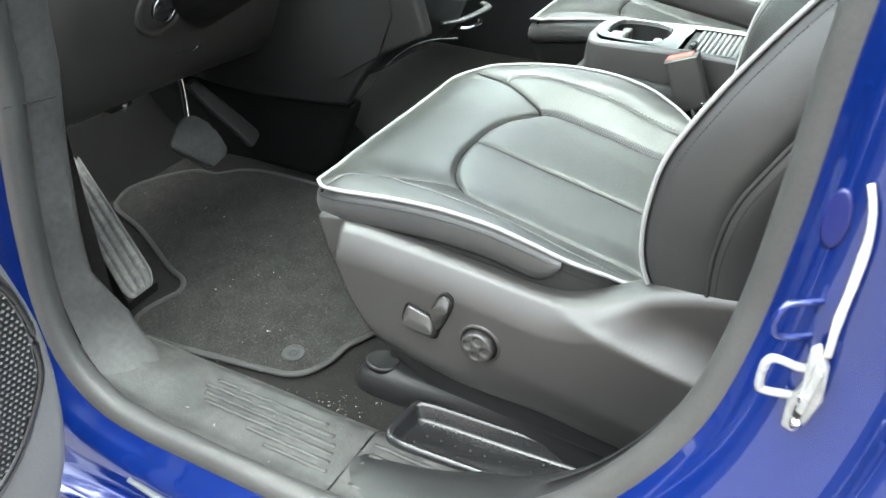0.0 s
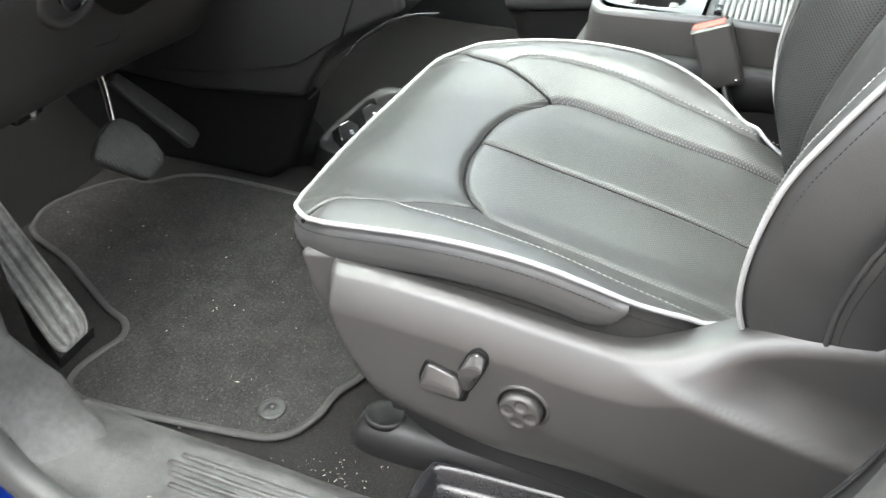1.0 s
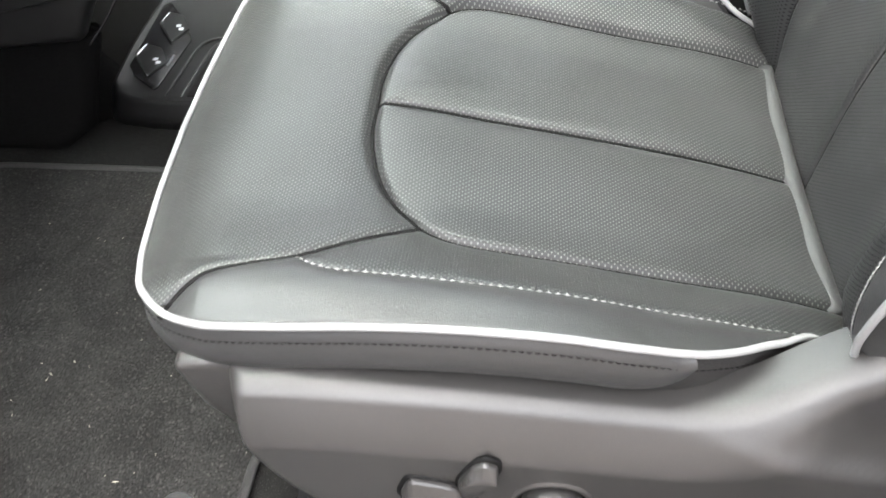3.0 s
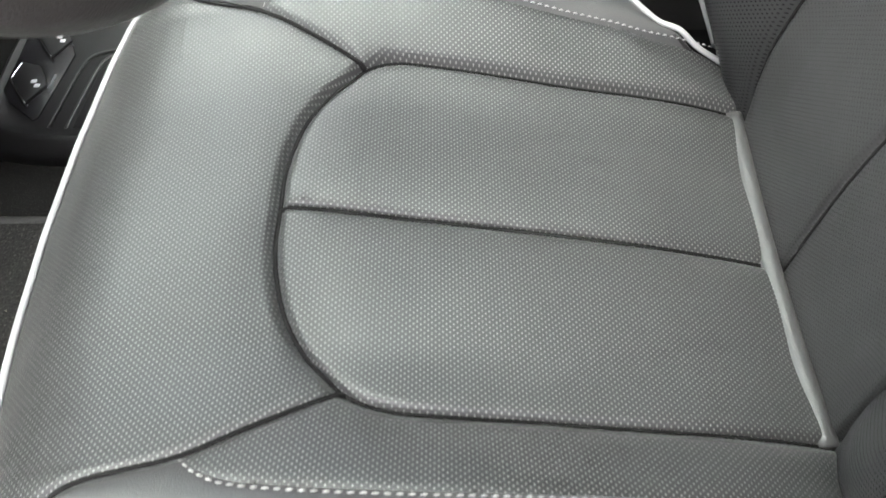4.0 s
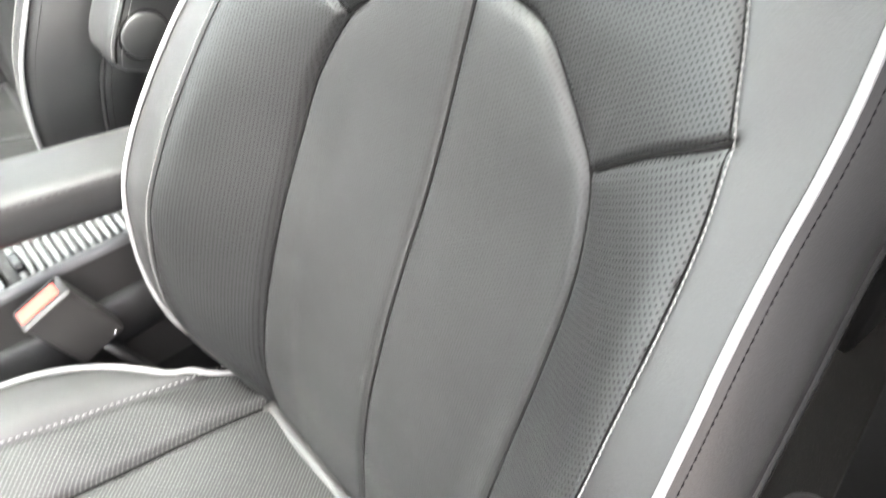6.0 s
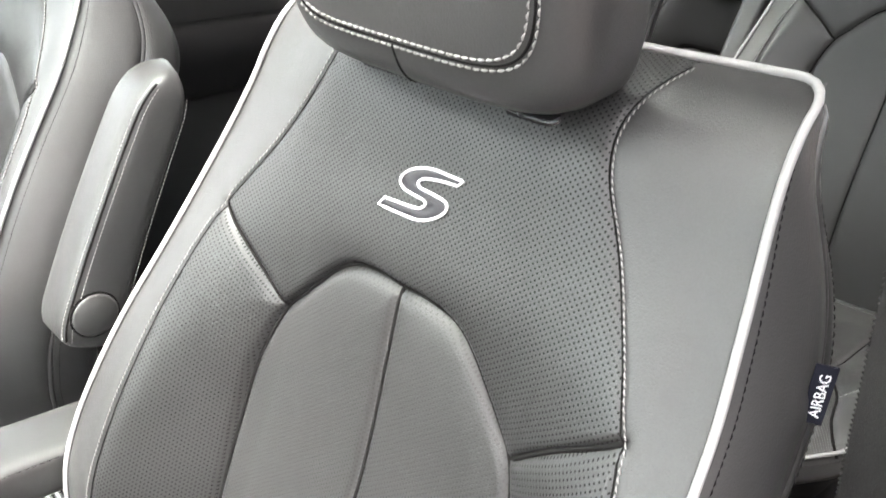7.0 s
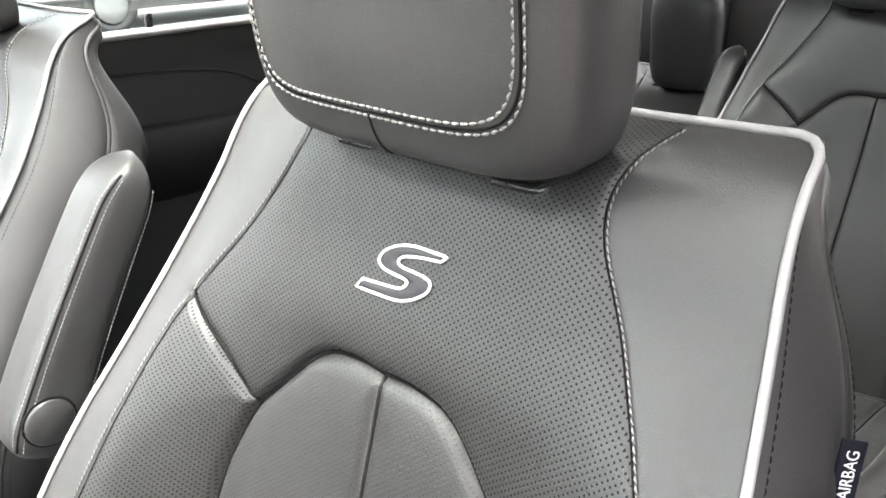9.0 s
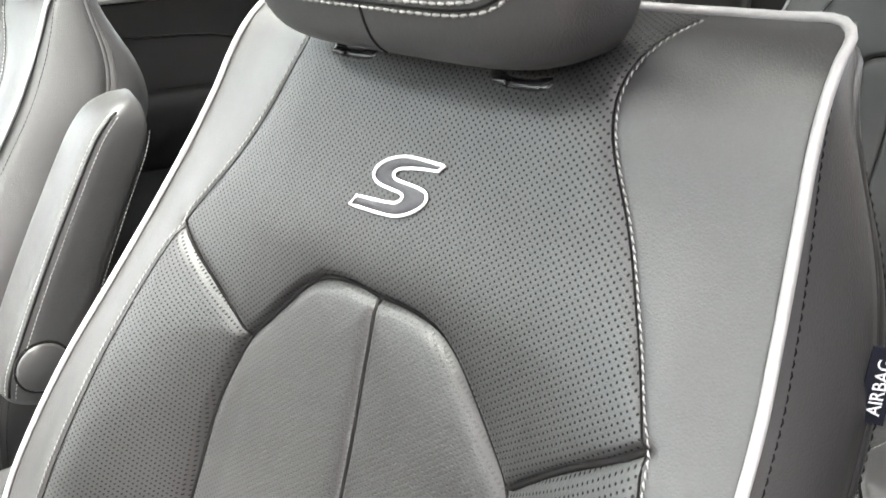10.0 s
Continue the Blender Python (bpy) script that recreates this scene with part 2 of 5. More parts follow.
def lerp(x, xs, ys):
    """Smooth interpolation (cubic Hermite) of ys over xs."""
    xs, ys, x = np.asarray(xs, float), np.asarray(ys, float), np.asarray(x, float)
    m = np.gradient(ys, xs)
    x = np.clip(x, xs[0], xs[-1])
    i = np.clip(np.searchsorted(xs, x) - 1, 0, len(xs) - 2)
    h = xs[i + 1] - xs[i]
    t = (x - xs[i]) / h
    return (2 * t**3 - 3 * t**2 + 1) * ys[i] + (t**3 - 2 * t**2 + t) * h * m[i] + (3 * t**2 - 2 * t**3) * ys[i + 1] + (t**3 - t**2) * h * m[i + 1]


def grid_faces(nu, nv, wrap=False):
    return [(i * nu + j, i * nu + (j + 1) % nu, (i + 1) * nu + (j + 1) % nu, (i + 1) * nu + j) for i in range(nv - 1) for j in range(nu if wrap else nu - 1)]


def tube(path, r, sides=8, closed=False, flat=1.0, up=(0, 0, 1)):
    """A round or flattened cord along a path, with closed ends."""
    p = np.asarray(path, float)
    t = np.gradient(p, axis=0) if not closed else np.roll(p, -1, 0) - np.roll(p, 1, 0)
    t /= np.linalg.norm(t, axis=1)[:, None] + 1e-12
    ref = np.array(up, float)
    rings = []
    for q, d in zip(p, t):
        a = np.cross(d, ref)
        if np.linalg.norm(a) < 0.05:
            a = np.cross(d, (0.31, 0.9, 0.2))
        a /= np.linalg.norm(a)
        b = np.cross(a, d)
        w = np.arange(sides) * 2 * math.pi / sides
        rings.append(q + r * (np.cos(w)[:, None] * a + flat * np.sin(w)[:, None] * b))
    v = np.vstack(rings)
    n = len(p)
    f = grid_faces(sides, n, True)
    if closed:
        f += [((n - 1) * sides + j, (n - 1) * sides + (j + 1) % sides, (j + 1) % sides, j) for j in range(sides)]
    else:
        f += [tuple(range(sides))[::-1], tuple((n - 1) * sides + j for j in range(sides))]
    return v, f


def loft(rings, wrap=True, caps=True):
    """A skin over rings of equal point count."""
    r = np.asarray(rings, float)
    n, m = r.shape[:2]
    f = grid_faces(m, n, wrap)
    if caps and wrap:
        f += [tuple(range(m))[::-1], tuple((n - 1) * m + j for j in range(m))]
    return r.reshape(-1, 3), f


def blend(points, n=7):
    """A rounded run through points, n steps between each two."""
    p = np.array(points, float)
    p = np.vstack([2 * p[0] - p[1], p, 2 * p[-1] - p[-2]])
    out = []
    for a, b, c, d in zip(p[:-3], p[1:-2], p[2:-1], p[3:]):
        for q in np.arange(n) / n:
            out.append(.5 * (2 * b + (c - a) * q + (2 * a - 5 * b + 4 * c - d) * q * q + (3 * b - a - 3 * c + d) * q ** 3))
    return np.array(out + [p[-2]])


def stitches(path, normal, size=0.0046, gap=0.0018, r=0.0007, slant=0.0):
    """A row of short thread stitches lying on a path."""
    p = np.asarray(path, float)
    s = np.r_[0, np.cumsum(np.linalg.norm(np.diff(p, axis=0), axis=1))]
    nn = np.asarray(normal, float)
    if nn.ndim == 1:
        nn = np.tile(nn, (len(p), 1))
    geos, at = [], 0.0
    def point(d):
        return np.array([np.interp(d, s, p[:, i]) for i in range(3)])
    while at + size < s[-1]:
        a, b = point(at), point(at + size)
        up = np.array([np.interp(at, s, nn[:, i]) for i in range(3)])
        up /= np.linalg.norm(up) + 1e-12
        d = b - a
        side = np.cross(up, d / (np.linalg.norm(d) + 1e-12))
        a, b = a - side * slant, b + side * slant
        mid = (a + b) / 2 + up * r * 0.9
        v = []
        for c, w in ((a, 0.5), (mid, 1.0), (b, 0.5)):
            v += [c + side * r * w, c + up * r * w * 1.3, c - side * r * w, c - up * r * w]
        f = grid_faces(4, 3, True) + [(3, 2, 1, 0), (8, 9, 10, 11)]
        geos.append((np.array(v), f))
        at += size + gap
    return join(*geos)


def box(cx, cy, cz, sx, sy, sz, bevel=0.004, turn=None, seg=2):
    """A bevelled block, optionally turned about its centre by a matrix."""
    bm = bmesh.new()
    bmesh.ops.create_cube(bm, size=1)
    bmesh.ops.scale(bm, vec=(sx, sy, sz), verts=bm.verts)
    bmesh.ops.bevel(bm, geom=bm.edges[:], offset=bevel, segments=seg, affect="EDGES", profile=0.6)
    if turn is not None:
        bmesh.ops.transform(bm, matrix=turn, verts=bm.verts)
    bmesh.ops.translate(bm, verts=bm.verts, vec=(cx, cy, cz))
    return bm


def slab(outline, low, high, bevel=0.004, seg=2, axis="z"):
    """An outline pulled into a solid along an axis, with rounded edges. Outline: (x, y) for z, (x, z) for y, (y, z) for x."""
    bm = bmesh.new()
    def at(p, h):
        return {"z": (p[0], p[1], h), "y": (p[0], h, p[1]), "x": (h, p[0], p[1])}[axis]
    f = bm.faces.new([bm.verts.new(at(p, low)) for p in outline])
    e = bmesh.ops.extrude_face_region(bm, geom=[f])
    top = [v for v in e["geom"] if isinstance(v, bmesh.types.BMVert)]
    step = {"z": (0, 0, high - low), "y": (0, high - low, 0), "x": (high - low, 0, 0)}[axis]
    bmesh.ops.translate(bm, verts=top, vec=step)
    bmesh.ops.recalc_face_normals(bm, faces=bm.faces)
    if bevel:
        rims = [e for e in bm.edges if len(e.link_faces) == 2 and e.calc_face_angle() > 0.7]
        bmesh.ops.bevel(bm, geom=rims, offset=bevel, segments=seg, affect="EDGES", profile=0.6)
    return bm


def distance(px, py, line):
    """Distance of points from a polyline, and the nearest point on it."""
    best = np.full(px.shape, 1e9)
    nx, ny = px.copy(), py.copy()
    for (ax, ay), (bx, by) in zip(line[:-1], line[1:]):
        dx, dy = bx - ax, by - ay
        t = np.clip(((px - ax) * dx + (py - ay) * dy) / (dx * dx + dy * dy + 1e-12), 0, 1)
        qx, qy = ax + t * dx, ay + t * dy
        d = np.hypot(px - qx, py - qy)
        near = d < best
        best, nx, ny = np.where(near, d, best), np.where(near, qx, nx), np.where(near, qy, ny)
    return best, nx, ny


def inside(px, py, poly):
    hit = np.zeros(px.shape, bool)
    q = np.asarray(poly)
    for (ax, ay), (bx, by) in zip(q, np.roll(q, -1, 0)):
        cross = (ay > py) != (by > py)
        hit ^= cross & (px < (bx - ax) * (py - ay) / (by - ay + 1e-15) + ax)
    return hit

# ---- the car's shell ----
CY = 1.507  # the car's middle plane
OPENING = curve([(-.62, .420), (-.70, .432), (-.765, .475), (-.80, .55), (-.815, .66), (-.815, .80), (-.80, .95), (-.76, 1.05), (-.60, 1.25), (-.42, 1.46), (-.30, 1.53), (-.15, 1.56), (.02, 1.555), (.10, 1.52), (.125, 1.42), (.118, 1.25), (.108, 1.08), (.104, .95), (.094, .83), (.070, .73), (.015, .63), (-.06, .545), (-.15, .475), (-.25, .435), (-.35, .421), (-.48, .4195), (-.62, .420)], 260)[:-1]
_t = np.roll(OPENING, -1, 0) - np.roll(OPENING, 1, 0)
_t /= np.linalg.norm(_t, axis=1)[:, None]
OUT = np.stack([-_t[:, 1], _t[:, 0]], 1)
if (OPENING[0] - OPENING.mean(0)) @ OUT[0] < 0:
    OUT = -OUT


def aperture(profile):
    """A moulding that runs round the door opening: profile of (offset outwards, y)."""
    rows = [np.stack([OPENING[:, 0] + OUT[:, 0] * o, y + .16 * np.clip(OPENING[:, 1] - .42, 0, .45) + (deep[0] if deep else 0) * (np.clip((-.45 - OPENING[:, 0]) / .25, 0, 1) * .4 + np.clip((OPENING[:, 0] + .16) / .14, 0, 1)), OPENING[:, 1] + OUT[:, 1] * o], 1) for o, y, *deep in profile]
    r = np.array(rows)
    return r.reshape(-1, 3), grid_faces(len(OPENING), len(rows), True)


body = thing("car_body", (0, CY, 0), "blue metallic car body with an open door", "car body", kind="structure")
part("door_seal", aperture([(.004, .676), (-.006, .672), (-.012, .662), (-.012, .650), (-.006, .641), (.004, .637), (.012, .637)]), RUBBER, body, "grey rubber door seal")
def opening_part(geo, keep):
    """The stretch of a moulding whose faces' middles satisfy keep(x, z)."""
    v, f = geo
    return v, [q for q in f if keep(v[list(q)].mean(0)[0], v[list(q)].mean(0)[2])]


TRIM_RUN = [(.030, .762, -.052), (.008, .760, -.052), (.000, .752, -.048), (-.002, .735, -.036), (-.002, .715, -.022), (-.001, .70), (.004, .676)]
lower = aperture(TRIM_RUN)
widen = np.clip((.56 - lower[0][:, 2]) / .08, 0, 1) * np.clip((-.64 - lower[0][:, 0]) / .08, 0, 1) * np.clip((lower[0][:, 1] - .68) / .07, 0, 1)
lower[0][:, 1] += .035 * widen
part("pillar_trim", opening_part(lower, lambda x, z: x < -.45 and z < 1.2), JAMB, body, "dusty grey plastic front pillar trim")
# same moulding, coloured darker here to offset the light that falls on it
part("pillar_trim", opening_part(aperture(TRIM_RUN), lambda x, z: not (x < -.45 and z < 1.2)), DOORPANEL, body, "charcoal plastic opening trim, darkened against the light on it")
part("door_jamb", aperture([(.008, .640), (.016, .630), (.022, .622), (.030, .606), (.046, .598), (.075, .594), (.100, .588), (.110, .580), (.113, .566), (.118, .558), (.150, .552), (.30, .548)]), BLUE, body, "blue painted door jamb")
# rocker under the sill, and the flank behind the door
part("rocker", slab([(-1.5, .20), (-1.5, .345), (-1.0, .345), (1.8, .345), (1.8, .20)], .545, .600, .02, 4, axis="y"), BLUE, body, "blue painted rocker")
part("rear_flank", slab([(.36, .34), (.40, .60), (.42, 1.10), (1.9, 1.12), (1.9, .34)], .535, .57, .012, 3, axis="y"), BLUE, body, "blue sliding door skin")
part("front_flank", slab([(-1.7, .30), (-1.05, .30), (-1.05, 1.02), (-1.7, .98)], .545, .58, .012, 3, axis="y"), BLUE, body, "blue front wing")
part("bonnet", slab([(-2.5, .62), (-1.62, .60), (-1.62, 2.41), (-2.5, 2.39)], .82, .98, .06, 4, axis="z"), BLUE, body, "blue bonnet")
part("passenger_flank", slab([(-1.7, .25), (-1.7, 1.02), (3.2, 1.14), (3.2, .25)], 2.365, 2.42, .02, 4, axis="y"), BLUE, body, "blue passenger side skin")
# tray trim strip on the rocker
part("sill_strip", tube([(-.62, .598, .372), (-.50, .588, .366), (-.40, .583, .363), (-.25, .580, .361)], .006, 8, flat=.4), SILVER, body, "silver sill strip")
# striker and latch on the rear jamb
striker = thing("door_striker", (.150, .672, .82), "white painted steel door striker loop bolted to the jamb", "door striker")
part("loop", tube(curve([(.150, .662, .857), (.140, .656, .859), (.124, .652, .864), (.1185, .650, .861), (.117, .650, .850), (.1175, .650, .837), (.1205, .651, .832), (.136, .657, .829), (.148, .662, .828)], 40), .0036, 10), STEEL, striker)
part("plate", slab([(.141, .800), (.150, .797), (.158, .812), (.163, .836), (.160, .866), (.150, .884), (.144, .878), (.146, .845), (.140, .824)], .652, .662, .003, 3, axis="y"), STEEL, striker)
part("catch", slab([(.147, .826), (.153, .824), (.157, .866), (.151, .870)], .644, .653, .002, 3, axis="y"), STEEL, striker)
for z in (.812, .838):
    part("bolt", tube([(.150, .655, z), (.150, .645, z)], .0045, 6), CHROME, striker)
part("slot", box(.149, .650, .822, .006, .006, .008, .001), BLACK, striker)
loop = thing("blue_hook", (.150, .672, .89), "blue painted wire loop on the door jamb", "hook")
part("wire", tube(curve([(.150, .680, .909), (.138, .670, .910), (.122, .660, .909), (.117, .656, .902), (.116, .656, .890), (.120, .658, .880), (.136, .668, .878), (.150, .680, .879)], 40), .0030, 8), BLUE, loop)
edge_seal = thing("edge_gasket", (.165, .665, .88), "cream rubber gasket along the jamb edge", "gasket")
part("strip", tube(curve([(.147, .668, 1.011), (.153, .664, .994), (.156, .661, .973), (.156, .659, .94), (.155, .657, .91), (.156, .655, .876)], 40), .0034, 8, flat=.5), material("cream_gasket", (.34, .32, .27), .6, grain=.1), edge_seal)

plug = thing("jamb_plug", (.134, .677, .975), "dark blue oval plug in the blue jamb", "plug")
_w = np.linspace(0, 2 * math.pi, 30, endpoint=False)
_c, _n, _a = np.array([.134, .6775, .975]), np.array([-.45, -.89, 0]), np.array([.89, -.45, 0])
part("cap", loft([_c + _n * h + r * (.42 * np.cos(_w)[:, None] * _a + np.sin(_w)[:, None] * np.array([0, 0, 1.0])) for r, h in ((.024, -.002), (.0235, .0004), (.020, .0008), (.004, .0002))]), material("dark_blue_plug", (.001, .004, .06), .45, grain=.1), plug)

# floor
floor = tagged(part("floor", slab([(-1.20, .79), (3.2, .79), (3.2, 2.26), (-1.20, 2.26)], .34, .400, 0, axis="z"), CARPET, None, smooth=False), "black loop carpet on the car floor", "carpet", kind="structure")
toe = loft([np.stack([np.array([-1.00, -1.17, -1.22, -1.28, -1.37, -1.48, -1.52]), np.full(7, y), np.array([.390, .398, .420, .472, .565, .70, .95])], 1) for y in np.linspace(.74, 2.26, 12)], wrap=False)
solo("toe_board", toe, DEEP_SHADE, "black carpet rising to the toe board", "carpet", kind="structure")
tunnel = loft([np.stack([np.full(24, x), CY + .0 + w * np.cos(a), .395 + h * np.sin(a) ** .7], 1) for a in [np.linspace(0, math.pi, 24)] for x, w, h in ((-1.5, .14, .30), (-1.2, .13, .26), (-1.0, .115, .18), (-.86, .08, .06), (-.80, .04, .012))], wrap=False)
solo("floor_tunnel", tunnel, DEEP_SHADE, "black carpeted hump under the dashboard", "carpet", kind="structure")
kick = loft([np.stack([np.array([-.822, -.87, -1.0, -1.2, -1.45]), np.array([.795, .805, .81, .81, .80]), np.full(5, z)], 1) for z in (.39, .5, .65, .8, .92, 1.04)], wrap=False)
# out of view; added to stop light leaking into the footwell
solo("firewall", slab([(.55, .30), (2.36, .30), (2.36, 1.06), (.55, 1.06)], -1.60, -1.53, .01, axis="x"), BLACK, "unseen black firewall behind the dashboard, added against light leaks", "panel", kind="structure")
solo("kick_panel", kick, CARPET, "black carpeted kick panel beside the footwell", "panel", kind="structure")

# scuff plates on the sill
def scuff(x0, x1, ribs, label):
    sill = thing("scuff_plate", ((x0 + x1) / 2, .73, .42), label, "scuff plate", "scuff plates", "structure")
    n, m = 80, 30
    u, v = np.meshgrid(np.linspace(x0, x1, n), np.linspace(.668, .806, m))
    z = .4235 + .004 * np.exp(-((v - .668) / .012) ** 2) - .012 * np.clip((v - .785) / .02, 0, 1) ** 2 + .0012 * np.sin(u * 23 + v * 40)
    z = z + .05 * np.clip((-.60 - u) / .2, 0, 1) ** 2 * (1 - np.clip((v - .735) / .05, 0, 1)) + .05 * np.clip((u + .22) / .2, 0, 1) ** 2
    part("plate", loft([np.stack([u[i], v[i], z[i]], 1) for i in range(m)], wrap=False), SCUFF, sill)
    for y, a, b in ribs:
        xs = np.linspace(a, b, 24)
        zz = .4235 + .05 * np.clip((-.60 - xs) / .2, 0, 1) ** 2 + .05 * np.clip((xs + .22) / .2, 0, 1) ** 2 + .0008
        part("rib", tube(np.stack([xs, np.full(24, y), zz], 1), .0034, 8, flat=.4), SCUFF, sill)
    return sill


scuff(-.78, -.337, [(.770, -.60, -.40), (.756, -.61, -.38), (.742, -.60, -.37), (.728, -.59, -.365), (.714, -.50, -.36), (.700, -.46, -.355)], "dusty black ribbed plastic scuff plate on the door sill")
scuff(-.334, .02, [(.770, -.325, -.16), (.752, -.32, -.12), (.734, -.322, -.10), (.716, -.32, -.10), (.698, -.318, -.10)], "dusty black ribbed plastic rear scuff plate")

# tray between sill and seat
tray = thing("side_tray", (-.16, .835, .40), "black plastic tray with a raised rim and dimpled floor", "tray")
def tray_ring(grow, z):
    pts = curve([(-.312 - grow, .800 - grow * .3), (-.306 - grow, .846 + grow), (-.292, .862 + grow), (-.15, .872 + grow), (.04, .885 + grow), (.06 + grow, .87), (.06 + grow, .82), (.04, .806 - grow), (-.15, .796 - grow), (-.295, .790 - grow), (-.312 - grow, .800 - grow * .3)], 80)[:-1]
    return np.stack([pts[:, 0], pts[:, 1], np.full(79, z)], 1)
part("rim", loft([tray_ring(.012, .398), tray_ring(.010, .428), tray_ring(.007, .434), tray_ring(.002, .434), tray_ring(-.002, .430), tray_ring(-.006, .412), tray_ring(-.010, .408)]), GLOSS, tray)
geos = []
for i in range(14):
    for j in range(3):
        c = np.array([-.285 + .022 * i + .011 * (j % 2), .812 + .018 * j + .0012 * i, .409])
        w = np.linspace(0, 2 * math.pi, 8, endpoint=False)
        geos.append(loft([np.stack([c[0] + r * np.cos(w), c[1] + r * np.sin(w), np.full(8, c[2] + h)], 1) for r, h in ((.0030, -.001), (.0022, .0008), (.0008, .0014))]))
part("dimples", join(*geos), GLOSS, tray, kind="stuff")

# roof, windscreen and side glass; roof edge and openings set to shape cabin light
def holed_slab(outer, hole, low, high):
    """A flat plate (x0, y0, x1, y1) with a square opening through it."""
    def ring(b, z):
        return [(b[0], b[1], z), (b[2], b[1], z), (b[2], b[3], z), (b[0], b[3], z)]
    return loft([ring(q, z) for q, z in ((hole, low), (outer, low), (outer, high), (hole, high), (hole, low))], caps=False)


# Both unseen: front inferred from reflections, its place tuned; rear added to brighten seats.
SUNROOF, REAR_FILL_OPENING = (-.38, 1.03, .26, 1.82), (.85, 1.30, 1.12, 1.71)
roof = solo("ceiling", join(holed_slab((-.50, .86, .35, 2.15), SUNROOF, 1.60, 1.66), holed_slab((.35, .86, 3.2, 2.15), REAR_FILL_OPENING, 1.60, 1.66)), HEADLINER, "black knitted fabric headliner", "ceiling", kind="structure", smooth=False)
part("roof_skin", join(holed_slab((-.51, .80, .35, 2.21), SUNROOF, 1.665, 1.70), holed_slab((.35, .80, 3.25, 2.21), REAR_FILL_OPENING, 1.665, 1.70)), BLUE, body, "blue roof skin with a sunroof", smooth=False)
def pane(name, corners, thick=.004, label="clear window glass"):
    a, b, c, d = [np.array(p, float) for p in corners]
    n = np.cross(b - a, d - a)
    n = n / np.linalg.norm(n) * thick
    ob = solo(name, (np.array([a, b, c, d, a + n, b + n, c + n, d + n]), [(3, 2, 1, 0), (4, 5, 6, 7), (0, 1, 5, 4), (1, 2, 6, 5), (2, 3, 7, 6), (3, 0, 4, 7)]), GLASS, label, "window", kind="structure", smooth=False)
    ob.visible_shadow = False
    return ob
pane("window_1", [(-1.30, .78, 1.03), (-1.30, 2.24, 1.03), (-.51, 2.15, 1.60), (-.51, .86, 1.60)], label="clear windscreen glass")
for name, (x0, y0, x1, y1) in (("sunroof", SUNROOF), ("rear_fill_opening", REAR_FILL_OPENING)):
    pane(name, [(x0 - .01, y0 - .01, 1.704), (x1 + .01, y0 - .01, 1.704), (x1 + .01, y1 + .01, 1.704), (x0 - .01, y1 + .01, 1.704)], label="green tinted glass over an unseen roof opening")
pane("window_2", [(-.55, 2.33, 1.185), (.90, 2.33, 1.185), (.90, 2.17, 1.60), (-.25, 2.17, 1.60)], label="clear passenger door glass")
pane("window_3", [(.97, 2.33, 1.185), (1.30, 2.33, 1.185), (1.30, 2.17, 1.60), (.97, 2.17, 1.60)], label="clear sliding door glass")
solo("pillar", slab([(.90, 1.17), (.97, 1.17), (.97, 1.62), (.90, 1.62)], 2.27, 2.33, .008, axis="y"), BLACK, "black door pillar", "pillar", kind="structure")
for y0, y1 in ((.55, .66), (2.26, 2.36)):
    solo("front_pillar", tube([(-1.32, (y0 + y1) / 2, 1.02), (-.80, (y0 + y1) / 2 + (.02 if y0 < 1 else -.02), 1.36), (-.58, (y0 + y1) / 2 + (.06 if y0 < 1 else -.06), 1.58)], .045, 10), PLASTIC, "charcoal windscreen pillar trim", "pillar", kind="structure")
solo("wall_north", slab([(-1.5, .34), (-1.5, 1.06), (-.7, 1.15), (.60, 1.185), (2.2, 1.20), (3.2, 1.25), (3.2, .34)], 2.27, 2.36, .012, axis="y"), DOORPANEL, "black plastic passenger side door panels", "door panel", kind="structure")
solo("wall_south", slab([(.42, .36), (.42, 1.10), (3.2, 1.20), (3.2, .36)], .60, .68, .012, axis="y"), BLACK, "black plastic sliding door panel behind the driver", "door panel", kind="structure")
solo("rear_pillar", slab([(.20, .42), (.20, 1.62), (.40, 1.62), (.44, 1.1), (.44, .42)], .705, .76, .015, axis="y"), PLASTIC, "charcoal plastic pillar trim behind the front door", "pillar", kind="structure")
solo("wall_east", slab([(.72, .34), (2.30, .34), (2.30, 1.10), (.72, 1.10)], 3.2, 3.26, .01, axis="x"), BLACK, "black tailgate panel", "panel", kind="structure")
def dark_pane(name, corners):
    a, b, c, d = [np.array(q, float) for q in corners]
    n = np.cross(b - a, d - a)
    n = n / np.linalg.norm(n) * .006
    ob = solo(name, (np.array([a, b, c, d, a + n, b + n, c + n, d + n]), [(3, 2, 1, 0), (4, 5, 6, 7), (0, 1, 5, 4), (1, 2, 6, 5), (2, 3, 7, 6), (3, 0, 4, 7)]), TINTED, "dark privacy glass", "window", kind="structure", smooth=False)
    ob.visible_shadow = False
    return ob
dark_pane("window_4", [(1.32, 2.33, 1.185), (3.2, 2.33, 1.22), (3.2, 2.13, 1.62), (1.32, 2.15, 1.62)])
dark_pane("window_5", [(.40, .69, 1.10), (3.2, .69, 1.19), (3.2, .88, 1.62), (.40, .86, 1.62)])
dark_pane("window_6", [(3.22, .70, 1.08), (3.22, 2.32, 1.08), (3.20, 2.15, 1.62), (3.20, .86, 1.62)])
# door panel contours, seen past the passenger seat
def rail_line(name, knots, r, mat, label):
    return solo(name, tube(curve(knots, 50), r, 10, flat=.6), mat, label, "trim", kind="structure")
